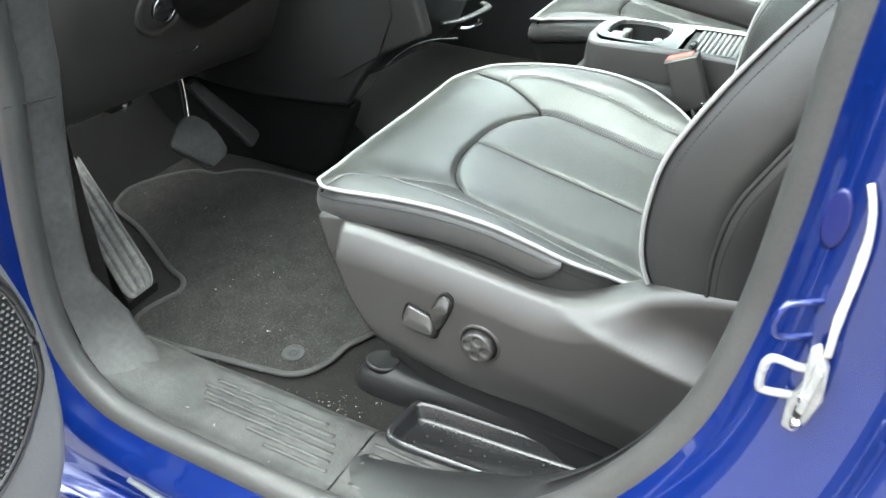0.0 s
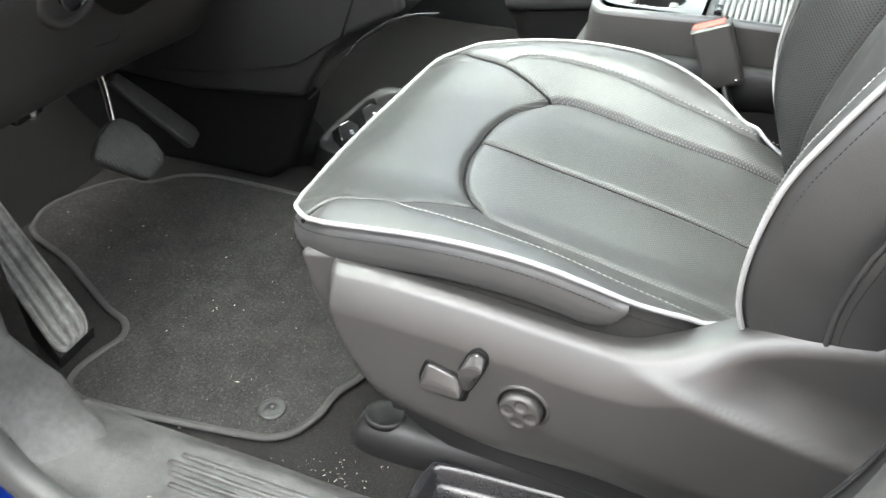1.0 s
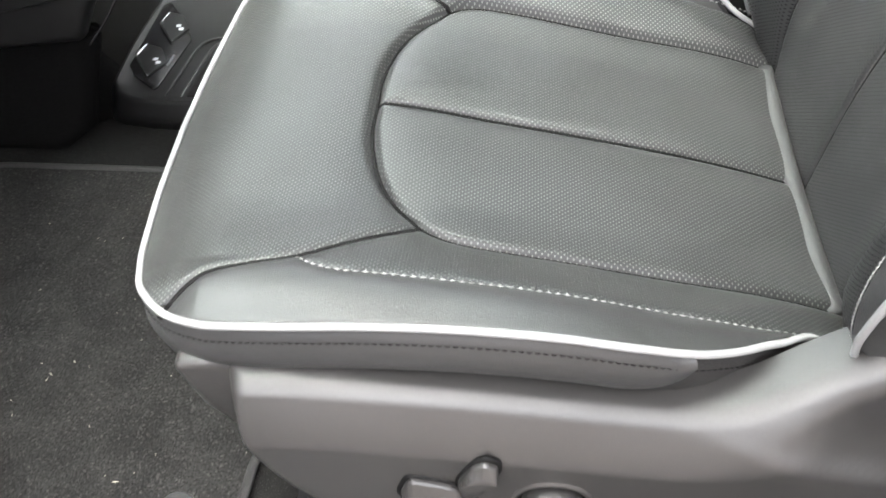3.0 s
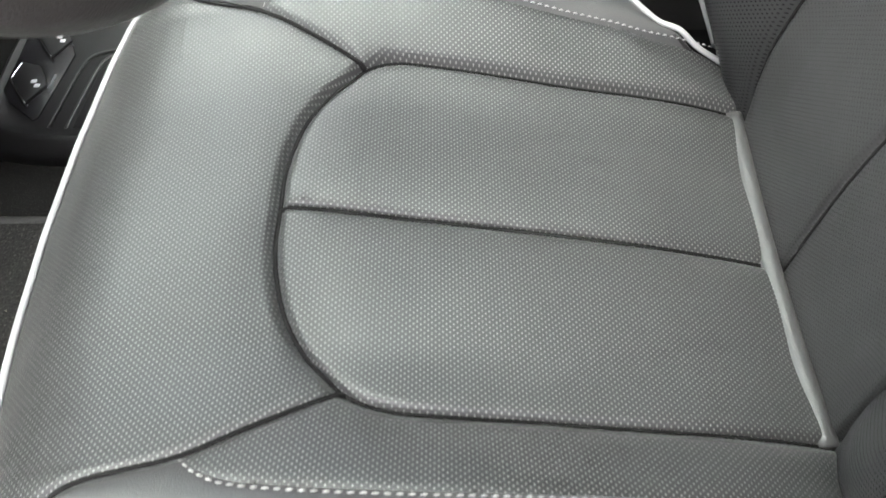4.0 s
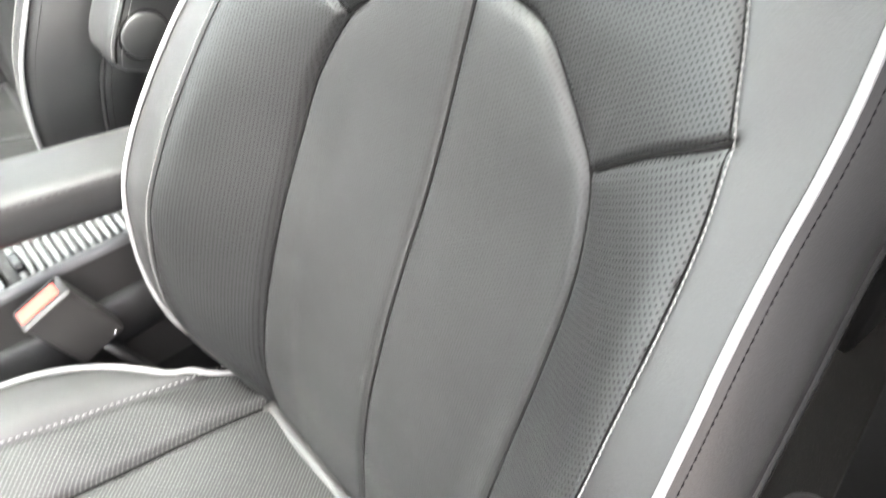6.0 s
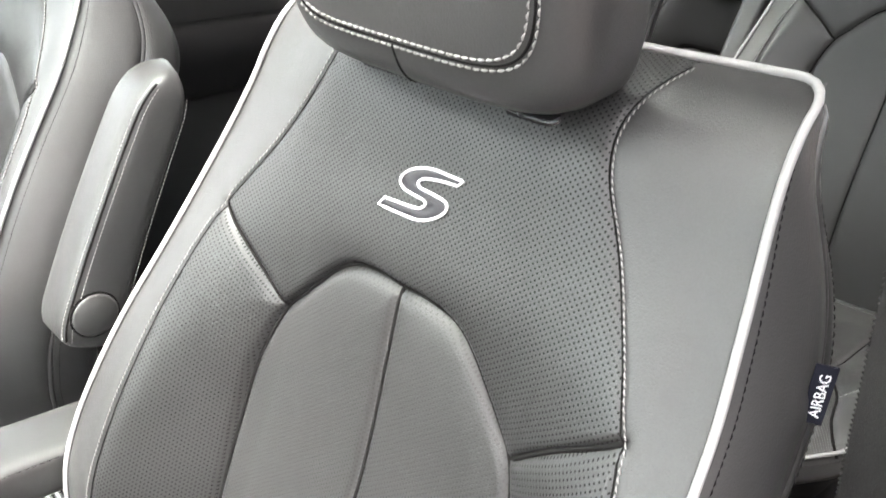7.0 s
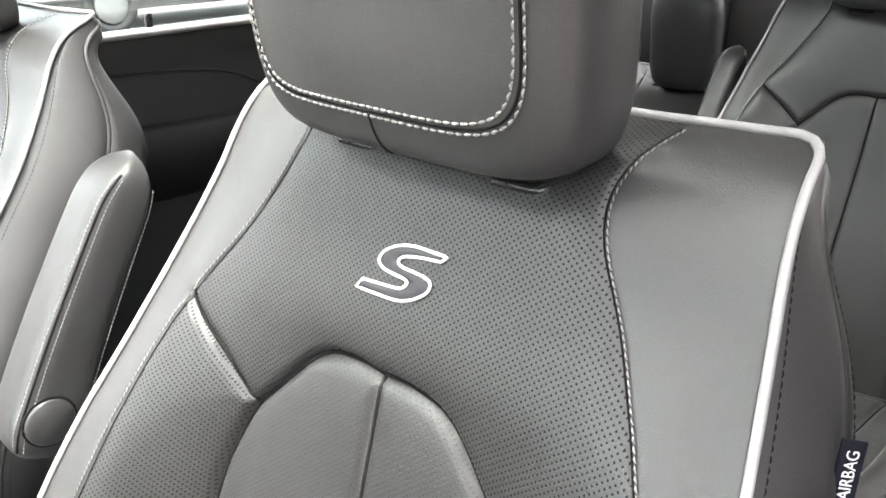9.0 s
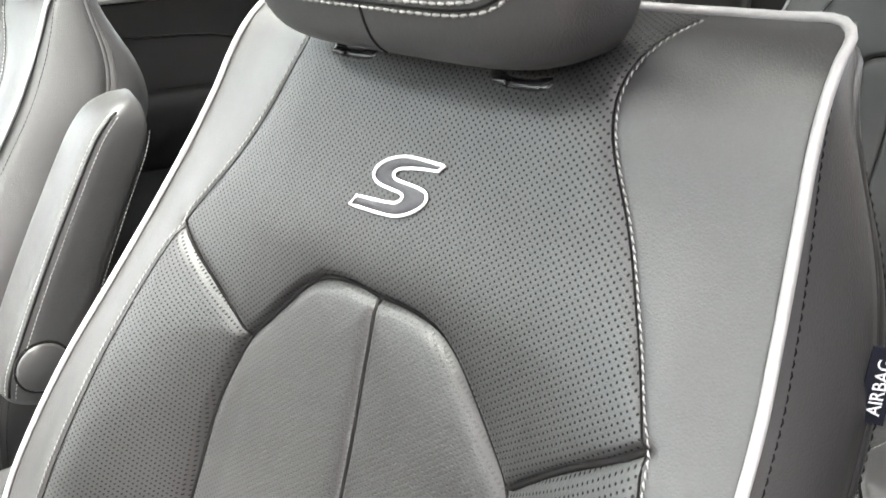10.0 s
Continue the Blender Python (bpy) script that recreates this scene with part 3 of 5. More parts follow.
rail_line("window_ledge", [(-.2, 2.268, 1.178), (.5, 2.268, 1.185), (1.2, 2.268, 1.19), (2.0, 2.268, 1.195)], .014, LEDGE, "pale grey ledge along the window's foot")
solo("door_pocket", loft([np.stack([np.full(20, x), 2.268 - d * np.sin(a) ** .7, zc + h * np.cos(a)], 1) for a in [np.linspace(0, math.pi, 20)] for x, d, zc, h in ((.20, .004, .945, .02), (.34, .03, .94, .06), (.60, .045, .935, .078), (.83, .045, .928, .074), (1.05, .03, .915, .05), (1.2, .004, .90, .02))], wrap=False), DARKFAB, "moulded black armrest on the sliding door", "armrest", kind="structure")
rail_line("door_crease", [(.3, 2.266, 1.13), (.55, 2.266, 1.115), (.75, 2.266, 1.098), (.87, 2.266, 1.05), (.92, 2.266, .98)], .004, BLACK, "moulded crease in the door panel")
lock = thing("lock_button", (.63, 2.275, 1.19), "small black door lock button on the window ledge", "lock button")
part("stem", box(.633, 2.272, 1.204, .014, .010, .032, .004), GLOSS, lock)

# trim joint across the front pillar, and covers on the floor behind the driver's seat
solo("pillar_joint", tube([(-.803, .705, .8485), (-.801, .740, .842), (-.799, .778, .836)], .0012, 6), BLACK, "dark joint between two pillar trims", "trim", kind="structure")
cover = thing("floor_cover", (.41, .838, .40), "oval black plastic cover on the carpet", "cover")
part("cap", loft([np.stack([.41 + r * np.cos(_w), .838 + .8 * r * np.sin(_w), np.full(30, z)], 1) for r, z in ((.024, .400), (.023, .405), (.018, .407), (.004, .4075))]), BLACK, cover)
socket = thing("floor_socket", (.50, .852, .40), "round black anchor socket in the carpet", "socket")
part("rim", loft([np.stack([.50 + r * np.cos(_w), .852 + r * np.sin(_w), np.full(30, z)], 1) for r, z in ((.042, .400), (.040, .407), (.034, .408), (.028, .402), (.022, .4015))], caps=False), BLACK, socket)
part("ring", tube(np.stack([.502 + .018 * np.cos(_w), .852 + .018 * np.sin(_w), np.full(30, .404)], 1), .0035, 6, closed=True), BLACK, socket)
# ---- seats: shared upholstery shape, about the seat's own middle plane ----
YC = 1.122
U_SEAM = curve([(-.350, 0), (-.350, .03), (-.346, .058), (-.337, .088), (-.323, .112), (-.308, .128), (-.297, .139), (-.275, .148), (-.24, .150), (-.15, .149), (-.07, .149), (.03, .149)], 90)
STITCH = curve([(-.380, .184), (-.366, .195), (-.345, .202), (-.30, .2055), (-.25, .206), (-.2, .2045), (-.15, .202), (-.1, .200), (-.04, .197), (.02, .198)], 80)
SIDE_SEAM = curve([(-.297, .139), (-.340, .163), (-.380, .184), (-.410, .192), (-.435, .199), (-.455, .211), (-.470, .226)], 40)
B_STITCH = curve([(.129, 1.292), (.122, 1.284), (.119, 1.272), (.120, 1.258), (.128, 1.238), (.145, 1.209), (.160, 1.183), (.176, 1.157), (.190, 1.131), (.201, 1.10), (.209, 1.06), (.215, 1.015), (.221, .96), (.224, .90), (.223, .83), (.220, .74), (.216, .62)], 120)
B_OVAL = curve([(0, 1.133), (.022, 1.134), (.046, 1.131), (.062, 1.123), (.077, 1.110), (.100, 1.086), (.115, 1.070), (.126, 1.046), (.135, 1.012), (.139, .96), (.141, .90), (.142, .83), (.143, .75), (.145, .62)], 120)
B_CROSS = curve([(.115, 1.070), (.151, 1.104), (.190, 1.133)], 12)
PROFILE = np.array([
    (.620, .027, .020, .215), (.666, .029, .010, .222), (.700, .031, -.006, .228), (.731, .033, -.020, .235), (.77, .038, -.029, .245), (.81, .046, -.031, .252), (.85, .057, -.028, .257), (.90, .073, -.018, .262), (.94, .088, .000, .262),
    (.99, .108, .028, .256), (1.04, .1245, .061, .248), (1.08, .136, .091, .240), (1.115, .146, .118, .2345), (1.15, .156, .145, .230), (1.19, .168, .172, .222), (1.22, .1775, .190, .216), (1.25, .190, .206, .2105), (1.274, .208, .225, .206), (1.288, .235, .250, .2015), (1.295, .262, .274, .197)])
ALONG = np.r_[0, np.cumsum(np.hypot(np.diff(PROFILE[:, 0]), np.diff(PROFILE[:, 1])))]


def ramp(a, lo, width):
    s = np.clip((a - lo) / width, 0, 1)
    return s * s * (3 - 2 * s)


def back_point(u, s):
    """The backrest's front: u -1..1 across, s metres up its middle line."""
    z, xc, xp, w = [lerp(s, ALONG, PROFILE[:, i]) for i in range(4)]
    corner = ramp(np.abs(u), .86, .14) * ramp(s, ALONG[-1] - .02, .02)
    return xc + (xp - xc) * ramp(np.abs(u), .42, .52) - .003 * corner, u * w, z + .001 * corner


def seat_height(x):
    return lerp(x, [-.56, -.525, -.50, -.46, -.40, -.343, -.25, -.16, -.076, .019, .06], [.668, .690, .705, .716, .7215, .7215, .704, .686, .667, .638, .622])


EDGE_X = [-.47, -.45, -.431, -.391, -.323, -.26, -.198, -.151, -.11, -.087, -.057, -.025, .03]
EDGE_HALF = [.232, .238, .243, .248, .2515, .253, .2535, .251, .242, .232, .214, .200, .185]
EDGE_Z = [.732, .737, .741, .749, .759, .762, .758, .747, .731, .721, .705, .689, .661]


def cushion_xy(u, v):
    front = lerp(np.abs(u), [0, .5, .75, .88, .95, .985, 1], [-.525, -.517, -.503, -.488, -.472, -.458, -.446])
    x = front + v * (.03 - front)
    return x, u * lerp(x, EDGE_X, EDGE_HALF)


def cushion_z(x, dy):
    w, ez = lerp(x, EDGE_X, EDGE_HALF), lerp(x, EDGE_X, EDGE_Z)
    a = np.clip((np.abs(dy) / w - .40) / .60, 0, 1.1)
    lift = np.clip((x + .53) / .09, 0, 1)
    rearward = np.clip((x + .36) / .22, 0, 1)
    b = np.clip(a, 0, 1)
    share = (1 - rearward) * b * b * (3 - 2 * b) + rearward * a ** 1.6
    sewn = np.interp(x, STITCH[:, 0], STITCH[:, 1])
    round_off = .006 * np.sin(np.clip((np.abs(dy) - sewn) / np.maximum(w - sewn, .012), 0, 1) * math.pi)
    return seat_height(x) + (ez - seat_height(x)) * share * lift + round_off * lift


def puff(px, py, seams):
    """Depth of the padded surface under its full height, near sewn seams: (line, depth, width)."""
    low = np.zeros(px.shape)
    for line, depth, width in seams:
        d = distance(px, py, line)[0]
        low = np.maximum(low, depth * (0.52 * np.exp(-(d / (.62 * width)) ** 2) + 0.48 * np.exp(-d / (2.6 * width))))
    return low


def snap(px, py, lines, reach):
    """Pulls grid points that lie close to a seam onto it."""
    best = np.full(px.shape, reach)
    x, y = px.copy(), py.copy()
    for line in lines:
        d, qx, qy = distance(px, py, line)
        m = d < best
        best, x, y = np.where(m, d, best), np.where(m, qx, x), np.where(m, qy, y)
    return x, y


def both(line):
    return [line, line * np.array([1, -1])]


def both_back(line):
    return [line, line * np.array([-1, 1])]


CUSHION_SEAMS = [(l, .0125, .0058) for l in both(U_SEAM)] + [(l, .007, .0048) for l in both(SIDE_SEAM)] + [(l, .0022, .003) for l in both(STITCH)] + [(np.array([(-.350, 0), (.03, 0)]), .0085, .0055)]
BACK_SEAMS = [(l, .012, .0055) for l in both_back(B_OVAL)] + [(l, .0085, .005) for l in both_back(B_CROSS)] + [(l, .003, .0032) for l in both_back(B_STITCH)] + [(np.array([(0, .62), (0, 1.133)]), .0085, .005)]


def cushion_at(x, dy):
    x, dy = np.atleast_1d(np.asarray(x, float)), np.atleast_1d(np.asarray(dy, float))
    w = lerp(x, EDGE_X, EDGE_HALF)
    z = cushion_z(x, dy) - puff(x, dy, CUSHION_SEAMS) + .007 * (1 - ramp(np.abs(dy) / w, .80, .16)) * ramp(x, -.515, .06)
    return np.stack([x, YC + dy, z], 1)


_bz = np.linspace(0, ALONG[-1], 800)
_bzz = back_point(np.zeros(800), _bz)[2]


def back_at(dy, z):
    dy, z = np.atleast_1d(np.asarray(dy, float)), np.atleast_1d(np.asarray(z, float))
    s = np.interp(z, _bzz, _bz)
    w = lerp(s, ALONG, PROFILE[:, 3])
    x, d, zz = back_point(dy / w, s)
    full = .006 * (1 - ramp(np.abs(dy) / w, .78, .16)) * (1 - ramp(z, 1.14, .08))
    return np.stack([x + puff(dy, z, BACK_SEAMS) - full, YC + dy, zz], 1)


def panels(verts, faces, uv, codes, names, parent):
    """Splits a skin into its sewn panels: names maps a code to (name, material, label)."""
    faces = np.asarray(faces)
    for code, (name, mat, label) in names.items():
        f = faces[codes == code]
        if not len(f):
            continue
        used, back = np.unique(f, return_inverse=True)
        part(name, (verts[used], back.reshape(f.shape).tolist(), uv[used]), mat, parent, label)


def cushion_path(n=220):
    """The line of the piping round the cushion, from one rear corner round the front to the other."""
    v = np.linspace(1, 0, 90)
    x, d = cushion_xy(np.full(90, -1.0), v)
    fx, fd = cushion_xy(np.linspace(-1, 1, 90)[1:-1], np.zeros(88))
    px, pd = np.r_[x, fx, x[::-1]], np.r_[d, fd, -d[::-1]]
    z = cushion_z(px, pd)
    return curve(np.stack([px, YC + pd, z], 1)[::3], n)


def back_path(n=260):
    s = np.linspace(.03, ALONG[-1], 90)
    x, d, z = back_point(np.full(90, -1.0), s)
    tx, td, tz = back_point(np.linspace(-1, 1, 50)[1:-1], np.full(48, ALONG[-1]))
    p = np.stack([np.r_[x, tx, x[::-1]], YC + np.r_[d, td, -d[::-1]], np.r_[z, tz, z[::-1]]], 1)
    return curve(p[::3], n)


def front_seat(name, label, step, emblem, tag, group, plain_head=False):
    """A leather seat: cushion, backrest, head restraint, plastic base. step: size of the skin's mesh."""
    seat = thing(name, (-.20, YC, .40), label, "seat", group)

    # cushion skin
    nu, nv = int(.52 / step), int(.56 / step)
    u, v = np.meshgrid(np.linspace(-1, 1, nu), np.linspace(0, 1, nv))
    x, d = cushion_xy(u.ravel(), v.ravel())
    lines = both(U_SEAM) + both(SIDE_SEAM) + both(STITCH) + [np.array([(-.350, 0), (.03, 0)])]
    sx, sd = snap(x, d, lines, step * .55)
    edge = (np.abs(u.ravel()) > .995) | (v.ravel() < .001)
    x, d = np.where(edge, x, sx), np.where(edge, d, sd)
    vert = cushion_at(x, d)
    vert[:, 2] -= .004 * edge
    face = np.array(grid_faces(nu, nv))
    cx, cd = x[face].mean(1), d[face].mean(1)
    a = np.abs(cd)
    code = np.full(len(face), 4)
    k = np.argmin(np.hypot(STITCH[0, 0] - SIDE_SEAM[:, 0], STITCH[0, 1] - SIDE_SEAM[:, 1]))
    ju = np.argmin(np.hypot(*(U_SEAM - SIDE_SEAM[0]).T))
    front = np.vstack([[(-.7, -.01), (-.350, -.01)], U_SEAM[:ju + 1], SIDE_SEAM, [(-.52, .26), (-.7, .26)]])
    strip = np.vstack([SIDE_SEAM[:k + 1], STITCH, [(.05, .198), (.05, .149)], U_SEAM[ju:][::-1]])
    insert = np.vstack([U_SEAM, [(.05, .149), (.05, -.01), (-.350, -.01)]])
    code[inside(cx, a, front)] = 1
    code[inside(cx, a, strip)] = 2
    code[inside(cx, a, insert)] = 3
    code = np.where(cd < 0, code + 10, code)
    code[code == 11] = 1
    cushion_skirt_path = cushion_path()
    mid = cushion_skirt_path.mean(0)
    out = np.gradient(cushion_skirt_path, axis=0)
    out = np.stack([-out[:, 1], out[:, 0], 0 * out[:, 0]], 1) * -1
    out /= np.linalg.norm(out, axis=1)[:, None]
    if ((cushion_skirt_path[len(out) // 2] - mid) @ out[len(out) // 2]) < 0:
        out = -out
    arc = np.r_[0, np.cumsum(np.linalg.norm(np.diff(cushion_skirt_path, axis=0), axis=1))]
    behind = np.interp(-.118, cushion_skirt_path[:60, 0][::-1], arc[:60][::-1])
    keep = (arc >= behind) & (arc <= arc[-1] - behind)
    end = np.minimum(arc - behind, arc[-1] - behind - arc)[keep]
    drop = np.sqrt(np.clip(1 - (1 - np.clip(end / .05, 0, 1)) ** 2, 0, 1))[:, None] * .96 + .04
    rows = [cushion_skirt_path[keep] + out[keep] * e + np.array([0, 0, -1]) * h * drop for h, e in ((0.001, -.002), (.004, -.004), (.008, .000), (.016, .004), (.030, .006), (.040, .0045), (.046, .001), (.048, -.004), (.046, -.010))]
    cushion = part("cushion", loft(rows, wrap=False), HIDE, seat, "charcoal leather cushion side")
    rows = [cushion_skirt_path + out * e + np.array([0, 0, -h]) for h, e in ((.002, -.004), (.006, -.004), (.016, -.001), (.035, .0), (.055, -.004), (.075, -.014), (.12, -.03))]
    part("lower_cover", loft(rows, wrap=False), FABRIC, cushion, "black woven lower cover")
    part("seam", tube(cushion_skirt_path[keep] + out[keep] * -.002 + np.array([0, 0, -.048]) * drop, .0016, 6), THREAD_AND_SEAM_SHADE, cushion)
    panels(vert, face, np.stack([x, d], 1), code, {
        1: ("front_panel", BACKED, "perforated charcoal leather"), 2: ("side_strip", BACKED, ""), 12: ("side_strip", BACKED, ""),
        3: ("seat_insert", INSERT_BACKED, "soft perforated leather"), 13: ("seat_insert", INSERT_BACKED, "soft perforated leather"), 4: ("bolster", HIDE, "smooth charcoal leather"), 14: ("bolster", HIDE, "")}, cushion)
    part("piping", tube(cushion_skirt_path + np.array([0, 0, .0015]) + out * .0008, .0026, 10), PIPING, cushion, "white leather piping")
    for l in both(STITCH):
        p = cushion_at(l[:, 0], l[:, 1] + np.sign(l[3, 1]) * .0028)
        part("stitching", stitches(p - np.array([0, 0, .0002]), (0, 0, 1), .0042, .0021, .0009, .0004), THREAD, cushion, "pale grey stitching")
    part("stitching", stitches(cushion_skirt_path[5:-5] + out[5:-5] * .0035 + np.array([0, 0, -.0125]), out[5:-5], .0036, .0014, .0005), THREAD_AND_SEAM_SHADE, cushion, "black stitching")
    # near-black cords in the cushion grooves stand in for their shade
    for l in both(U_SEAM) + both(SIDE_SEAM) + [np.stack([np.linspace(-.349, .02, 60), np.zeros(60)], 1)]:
        part("seam", tube(cushion_at(l[:, 0], l[:, 1]) + np.array([0, 0, .0008]), .0023, 6), THREAD_AND_SEAM_SHADE, cushion)
    rear = np.stack([np.full(40, .014), np.linspace(-.150, .150, 40)], 1)
    level = np.polyval(np.polyfit(rear[:, 1], cushion_z(rear[:, 0], rear[:, 1] * .9), 2), rear[:, 1])
    part("rear_bead", tube(np.stack([np.full(40, .015), YC + rear[:, 1], level + .0045], 1), .0078, 12, flat=.75), HIDE, cushion, "leather bead along the rear seam")

    # backrest skin
    nu, nv = int(.52 / step), int(.72 / step)
    u, s = np.meshgrid(np.linspace(-1, 1, nu), np.linspace(0, ALONG[-1], nv))
    bx, bd, bz = back_point(u.ravel(), s.ravel())
    sd, sz = snap(bd, bz, both_back(B_STITCH) + both_back(B_OVAL) + both_back(B_CROSS) + [np.array([(0, .62), (0, 1.133)])], step * .55)
    free = (np.abs(u.ravel()) < .995) & (s.ravel() < ALONG[-1] - .03)
    bd, bz = np.where(free, sd, bd), np.where(free, sz, bz)
    moved = back_at(bd, bz)
    low = puff(bd, bz, BACK_SEAMS)
    vert = np.where(free[:, None], moved, np.stack([bx + low + .003 * (np.abs(u.ravel()) > .995), YC + bd, bz], 1))
    face = np.array(grid_faces(nu, nv))[:, ::-1]
    cd, cz = bd[face].mean(1), bz[face].mean(1)
    a = np.abs(cd)
    code = np.full(len(face), 1)
    jo = np.argmin(np.hypot(*(B_OVAL - B_CROSS[0]).T))
    js = np.argmin(np.hypot(*(B_STITCH - B_CROSS[-1]).T))
    oval = np.vstack([[(-.01, 1.133)], B_OVAL, [(.145, .5), (-.01, .5)]])
    wing = np.vstack([B_CROSS, B_STITCH[js:], [(.216, .5), (.145, .5)], B_OVAL[jo:][::-1]])
    crown = np.vstack([[(-.01, 1.4), (.135, 1.4)], B_STITCH[:js + 1], B_CROSS[::-1], B_OVAL[:jo + 1][::-1], [(-.01, 1.133)]])
    code[:] = 4
    code[inside(a, cz, crown)] = 1
    code[inside(a, cz, wing)] = 2
    code[inside(a, cz, oval)] = 3
    code = np.where((cd < 0) & (code > 1), code + 10, code)
    path = back_path()
    tan = np.gradient(path, axis=0)
    tan /= np.linalg.norm(tan, axis=1)[:, None]
    rearward = np.tile(np.array([.955, 0, -.296]), (len(path), 1))
    sideways = np.cross(tan, rearward)
    sideways /= np.linalg.norm(sideways, axis=1)[:, None]
    if sideways[20, 1] > 0:
        sideways = -sideways
    drop = np.clip((path[:, 2].max() - path[:, 2]) / .14, 0, 1)
    taper = (.04 + .96 * np.sin(drop * math.pi / 2))[:, None]
    low = (.25 + .75 * np.clip((path[:, 2] - .82) / .16, 0, 1) ** .8)[:, None]
    def ring(depth, spread):
        """The backrest's side at a depth behind the piping; it runs out towards the top edge."""
        run = taper if depth > .006 else 1
        spread = spread * low if spread > .004 else spread
        return path + rearward * depth * run + sideways * spread * run + np.array([0, 0, -.12]) * depth * (1 - drop)[:, None]
    backrest = part("backrest", loft([ring(*q) for q in ((-.001, -.002), (.003, -.003), (.008, .002), (.02, .009), (.045, .018), (.062, .021), (.074, .0205), (.0775, .017), (.0785, .011))], wrap=False), HIDE, seat, "charcoal leather backrest side")
    part("rear_side_panel", loft([ring(*q) for q in ((.0785, .011), (.0795, .017), (.083, .0205), (.095, .0195), (.120, .011), (.140, -.008), (.150, -.03), (.155, -.06))], wrap=False), HIDE, backrest)
    shell = ring(.154, -.055)
    part("rear_shell", loft([np.stack([shell[:, 0] + .02 * (1 - q), YC + (shell[:, 1] - YC) * q, shell[:, 2] - .02 * (1 - q)], 1) for q in (1, .8, .5, .2, 0)], wrap=False), BLACK, backrest, "black plastic rear shell")
    part("seam_roll", tube(ring(.0785, .017)[8:-8], .0030, 8), HIDE, backrest, "rolled leather seam")
    part("stitching", stitches(ring(.088, .0212)[8:-8], sideways[8:-8], .0036, .0014, .0004), THREAD_AND_SEAM_SHADE, backrest)
    panels(vert, face, np.stack([bd, s.ravel()], 1), code, {
        1: ("crown_panel", HOLED, "perforated charcoal leather"), 2: ("side_strip", HOLED, ""), 12: ("side_strip", HOLED, ""),
        3: ("back_insert", INSERT, "soft perforated leather"), 13: ("back_insert", INSERT, "soft perforated leather"), 4: ("bolster", HIDE, "smooth charcoal leather"), 14: ("bolster", HIDE, "")}, backrest)
    part("piping", tube(path + sideways * .0005 - rearward * .001, .0026, 10), PIPING, backrest, "white leather piping")
    part("stitching", stitches(ring(.0115, .0042)[5:-5], sideways[5:-5], .0036, .0012, .0004), THREAD_AND_SEAM_SHADE, backrest, "black stitching")
    for l in both_back(B_STITCH):
        ld = l[:, 0] + np.sign(l[-1, 0]) * .003
        facing = np.cross(back_at(ld + .002, l[:, 1]) - back_at(ld - .002, l[:, 1]), back_at(ld, l[:, 1] + .002) - back_at(ld, l[:, 1] - .002))
        facing = facing / np.linalg.norm(facing, axis=1)[:, None] * -np.sign(facing[:, :1])
        part("stitching", stitches(back_at(ld, l[:, 1]) + facing * .0006, facing, .0036, .0009, .00062, .0004), THREAD, backrest, "pale grey stitching")
    # the same for the backrest: groove shade laid in as dark cords
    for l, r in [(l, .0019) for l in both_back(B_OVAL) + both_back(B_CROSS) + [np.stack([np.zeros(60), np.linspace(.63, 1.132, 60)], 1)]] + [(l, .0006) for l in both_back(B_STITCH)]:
        part("seam", tube(back_at(l[:, 0], l[:, 1]) - np.array([.0012 if r > .001 else .0005, 0, 0]), r, 6), THREAD_AND_SEAM_SHADE, backrest)

    # head restraint
    hc, hs = np.array([.205, YC, 1.377]), np.array([.050, .088, .118] if plain_head else [.060, .129, .106])
    def pw(c, e):
        return np.sign(c) * np.abs(c) ** e
    def even(p, n):
        q = np.r_[0, np.cumsum(np.linalg.norm(np.diff(p, axis=0), axis=1))]
        at = np.linspace(0, q[-1], n)
        return np.interp(at, q, p[:, 0]), np.interp(at, q, p[:, 1])
    tf, pf = np.linspace(0, 2 * math.pi, 4001), np.linspace(-math.pi / 2, math.pi / 2, 4001)
    cx_, sy_ = [q[:-1] for q in even(np.stack([pw(np.cos(tf), .42), 2 * pw(np.sin(tf), .42)], 1), 97)]
    cr_, sz_ = even(np.stack([np.abs(np.cos(pf)) ** .34, pw(np.sin(pf), .40)], 1), 60)
    hx, hy = np.outer(cr_, cx_), np.outer(cr_, sy_ / 2)
    hz = np.tile(sz_[:, None], (1, 96))
    hx = np.where(hx > 0, hx * .25, hx)
    pts = np.stack([hx.ravel() * hs[0], hy.ravel() * hs[1] * (1 + .03 * hz.ravel()) * (1 - .16 * np.clip(hx.ravel() * .6 + .4, 0, 1) ** 2), hz.ravel() * hs[2]], 1)
    pts[:, 0] -= .006 * (1 - (pts[:, 1] / .131) ** 2) * (pts[:, 0] < 0)
    pts[:, 0] += -.10 * pts[:, 2]
    pts[:, 2] += -.003 * (np.abs(pts[:, 1]) / .131) ** 3 * (pts[:, 2] < 0)
    head = part("head_restraint", (pts + hc, grid_faces(96, 60, True)), HIDE, seat, "charcoal leather head restraint")
    def face_point(y, z):
        """The restraint's front at (y, z) from its centre."""
        yy, zz = np.abs(y) / (hs[1] * (1 + .03 * z / hs[2])), np.clip(np.abs(z) / hs[2], 0, .999)
        cp = np.cos(np.arcsin(np.clip(zz ** (1 / .40), 0, 1)))
        rr = np.clip(yy / cp ** .34, 0, .999)
        xx = cp ** .34 * np.cos(np.arcsin(rr ** (1 / .42))) ** .42
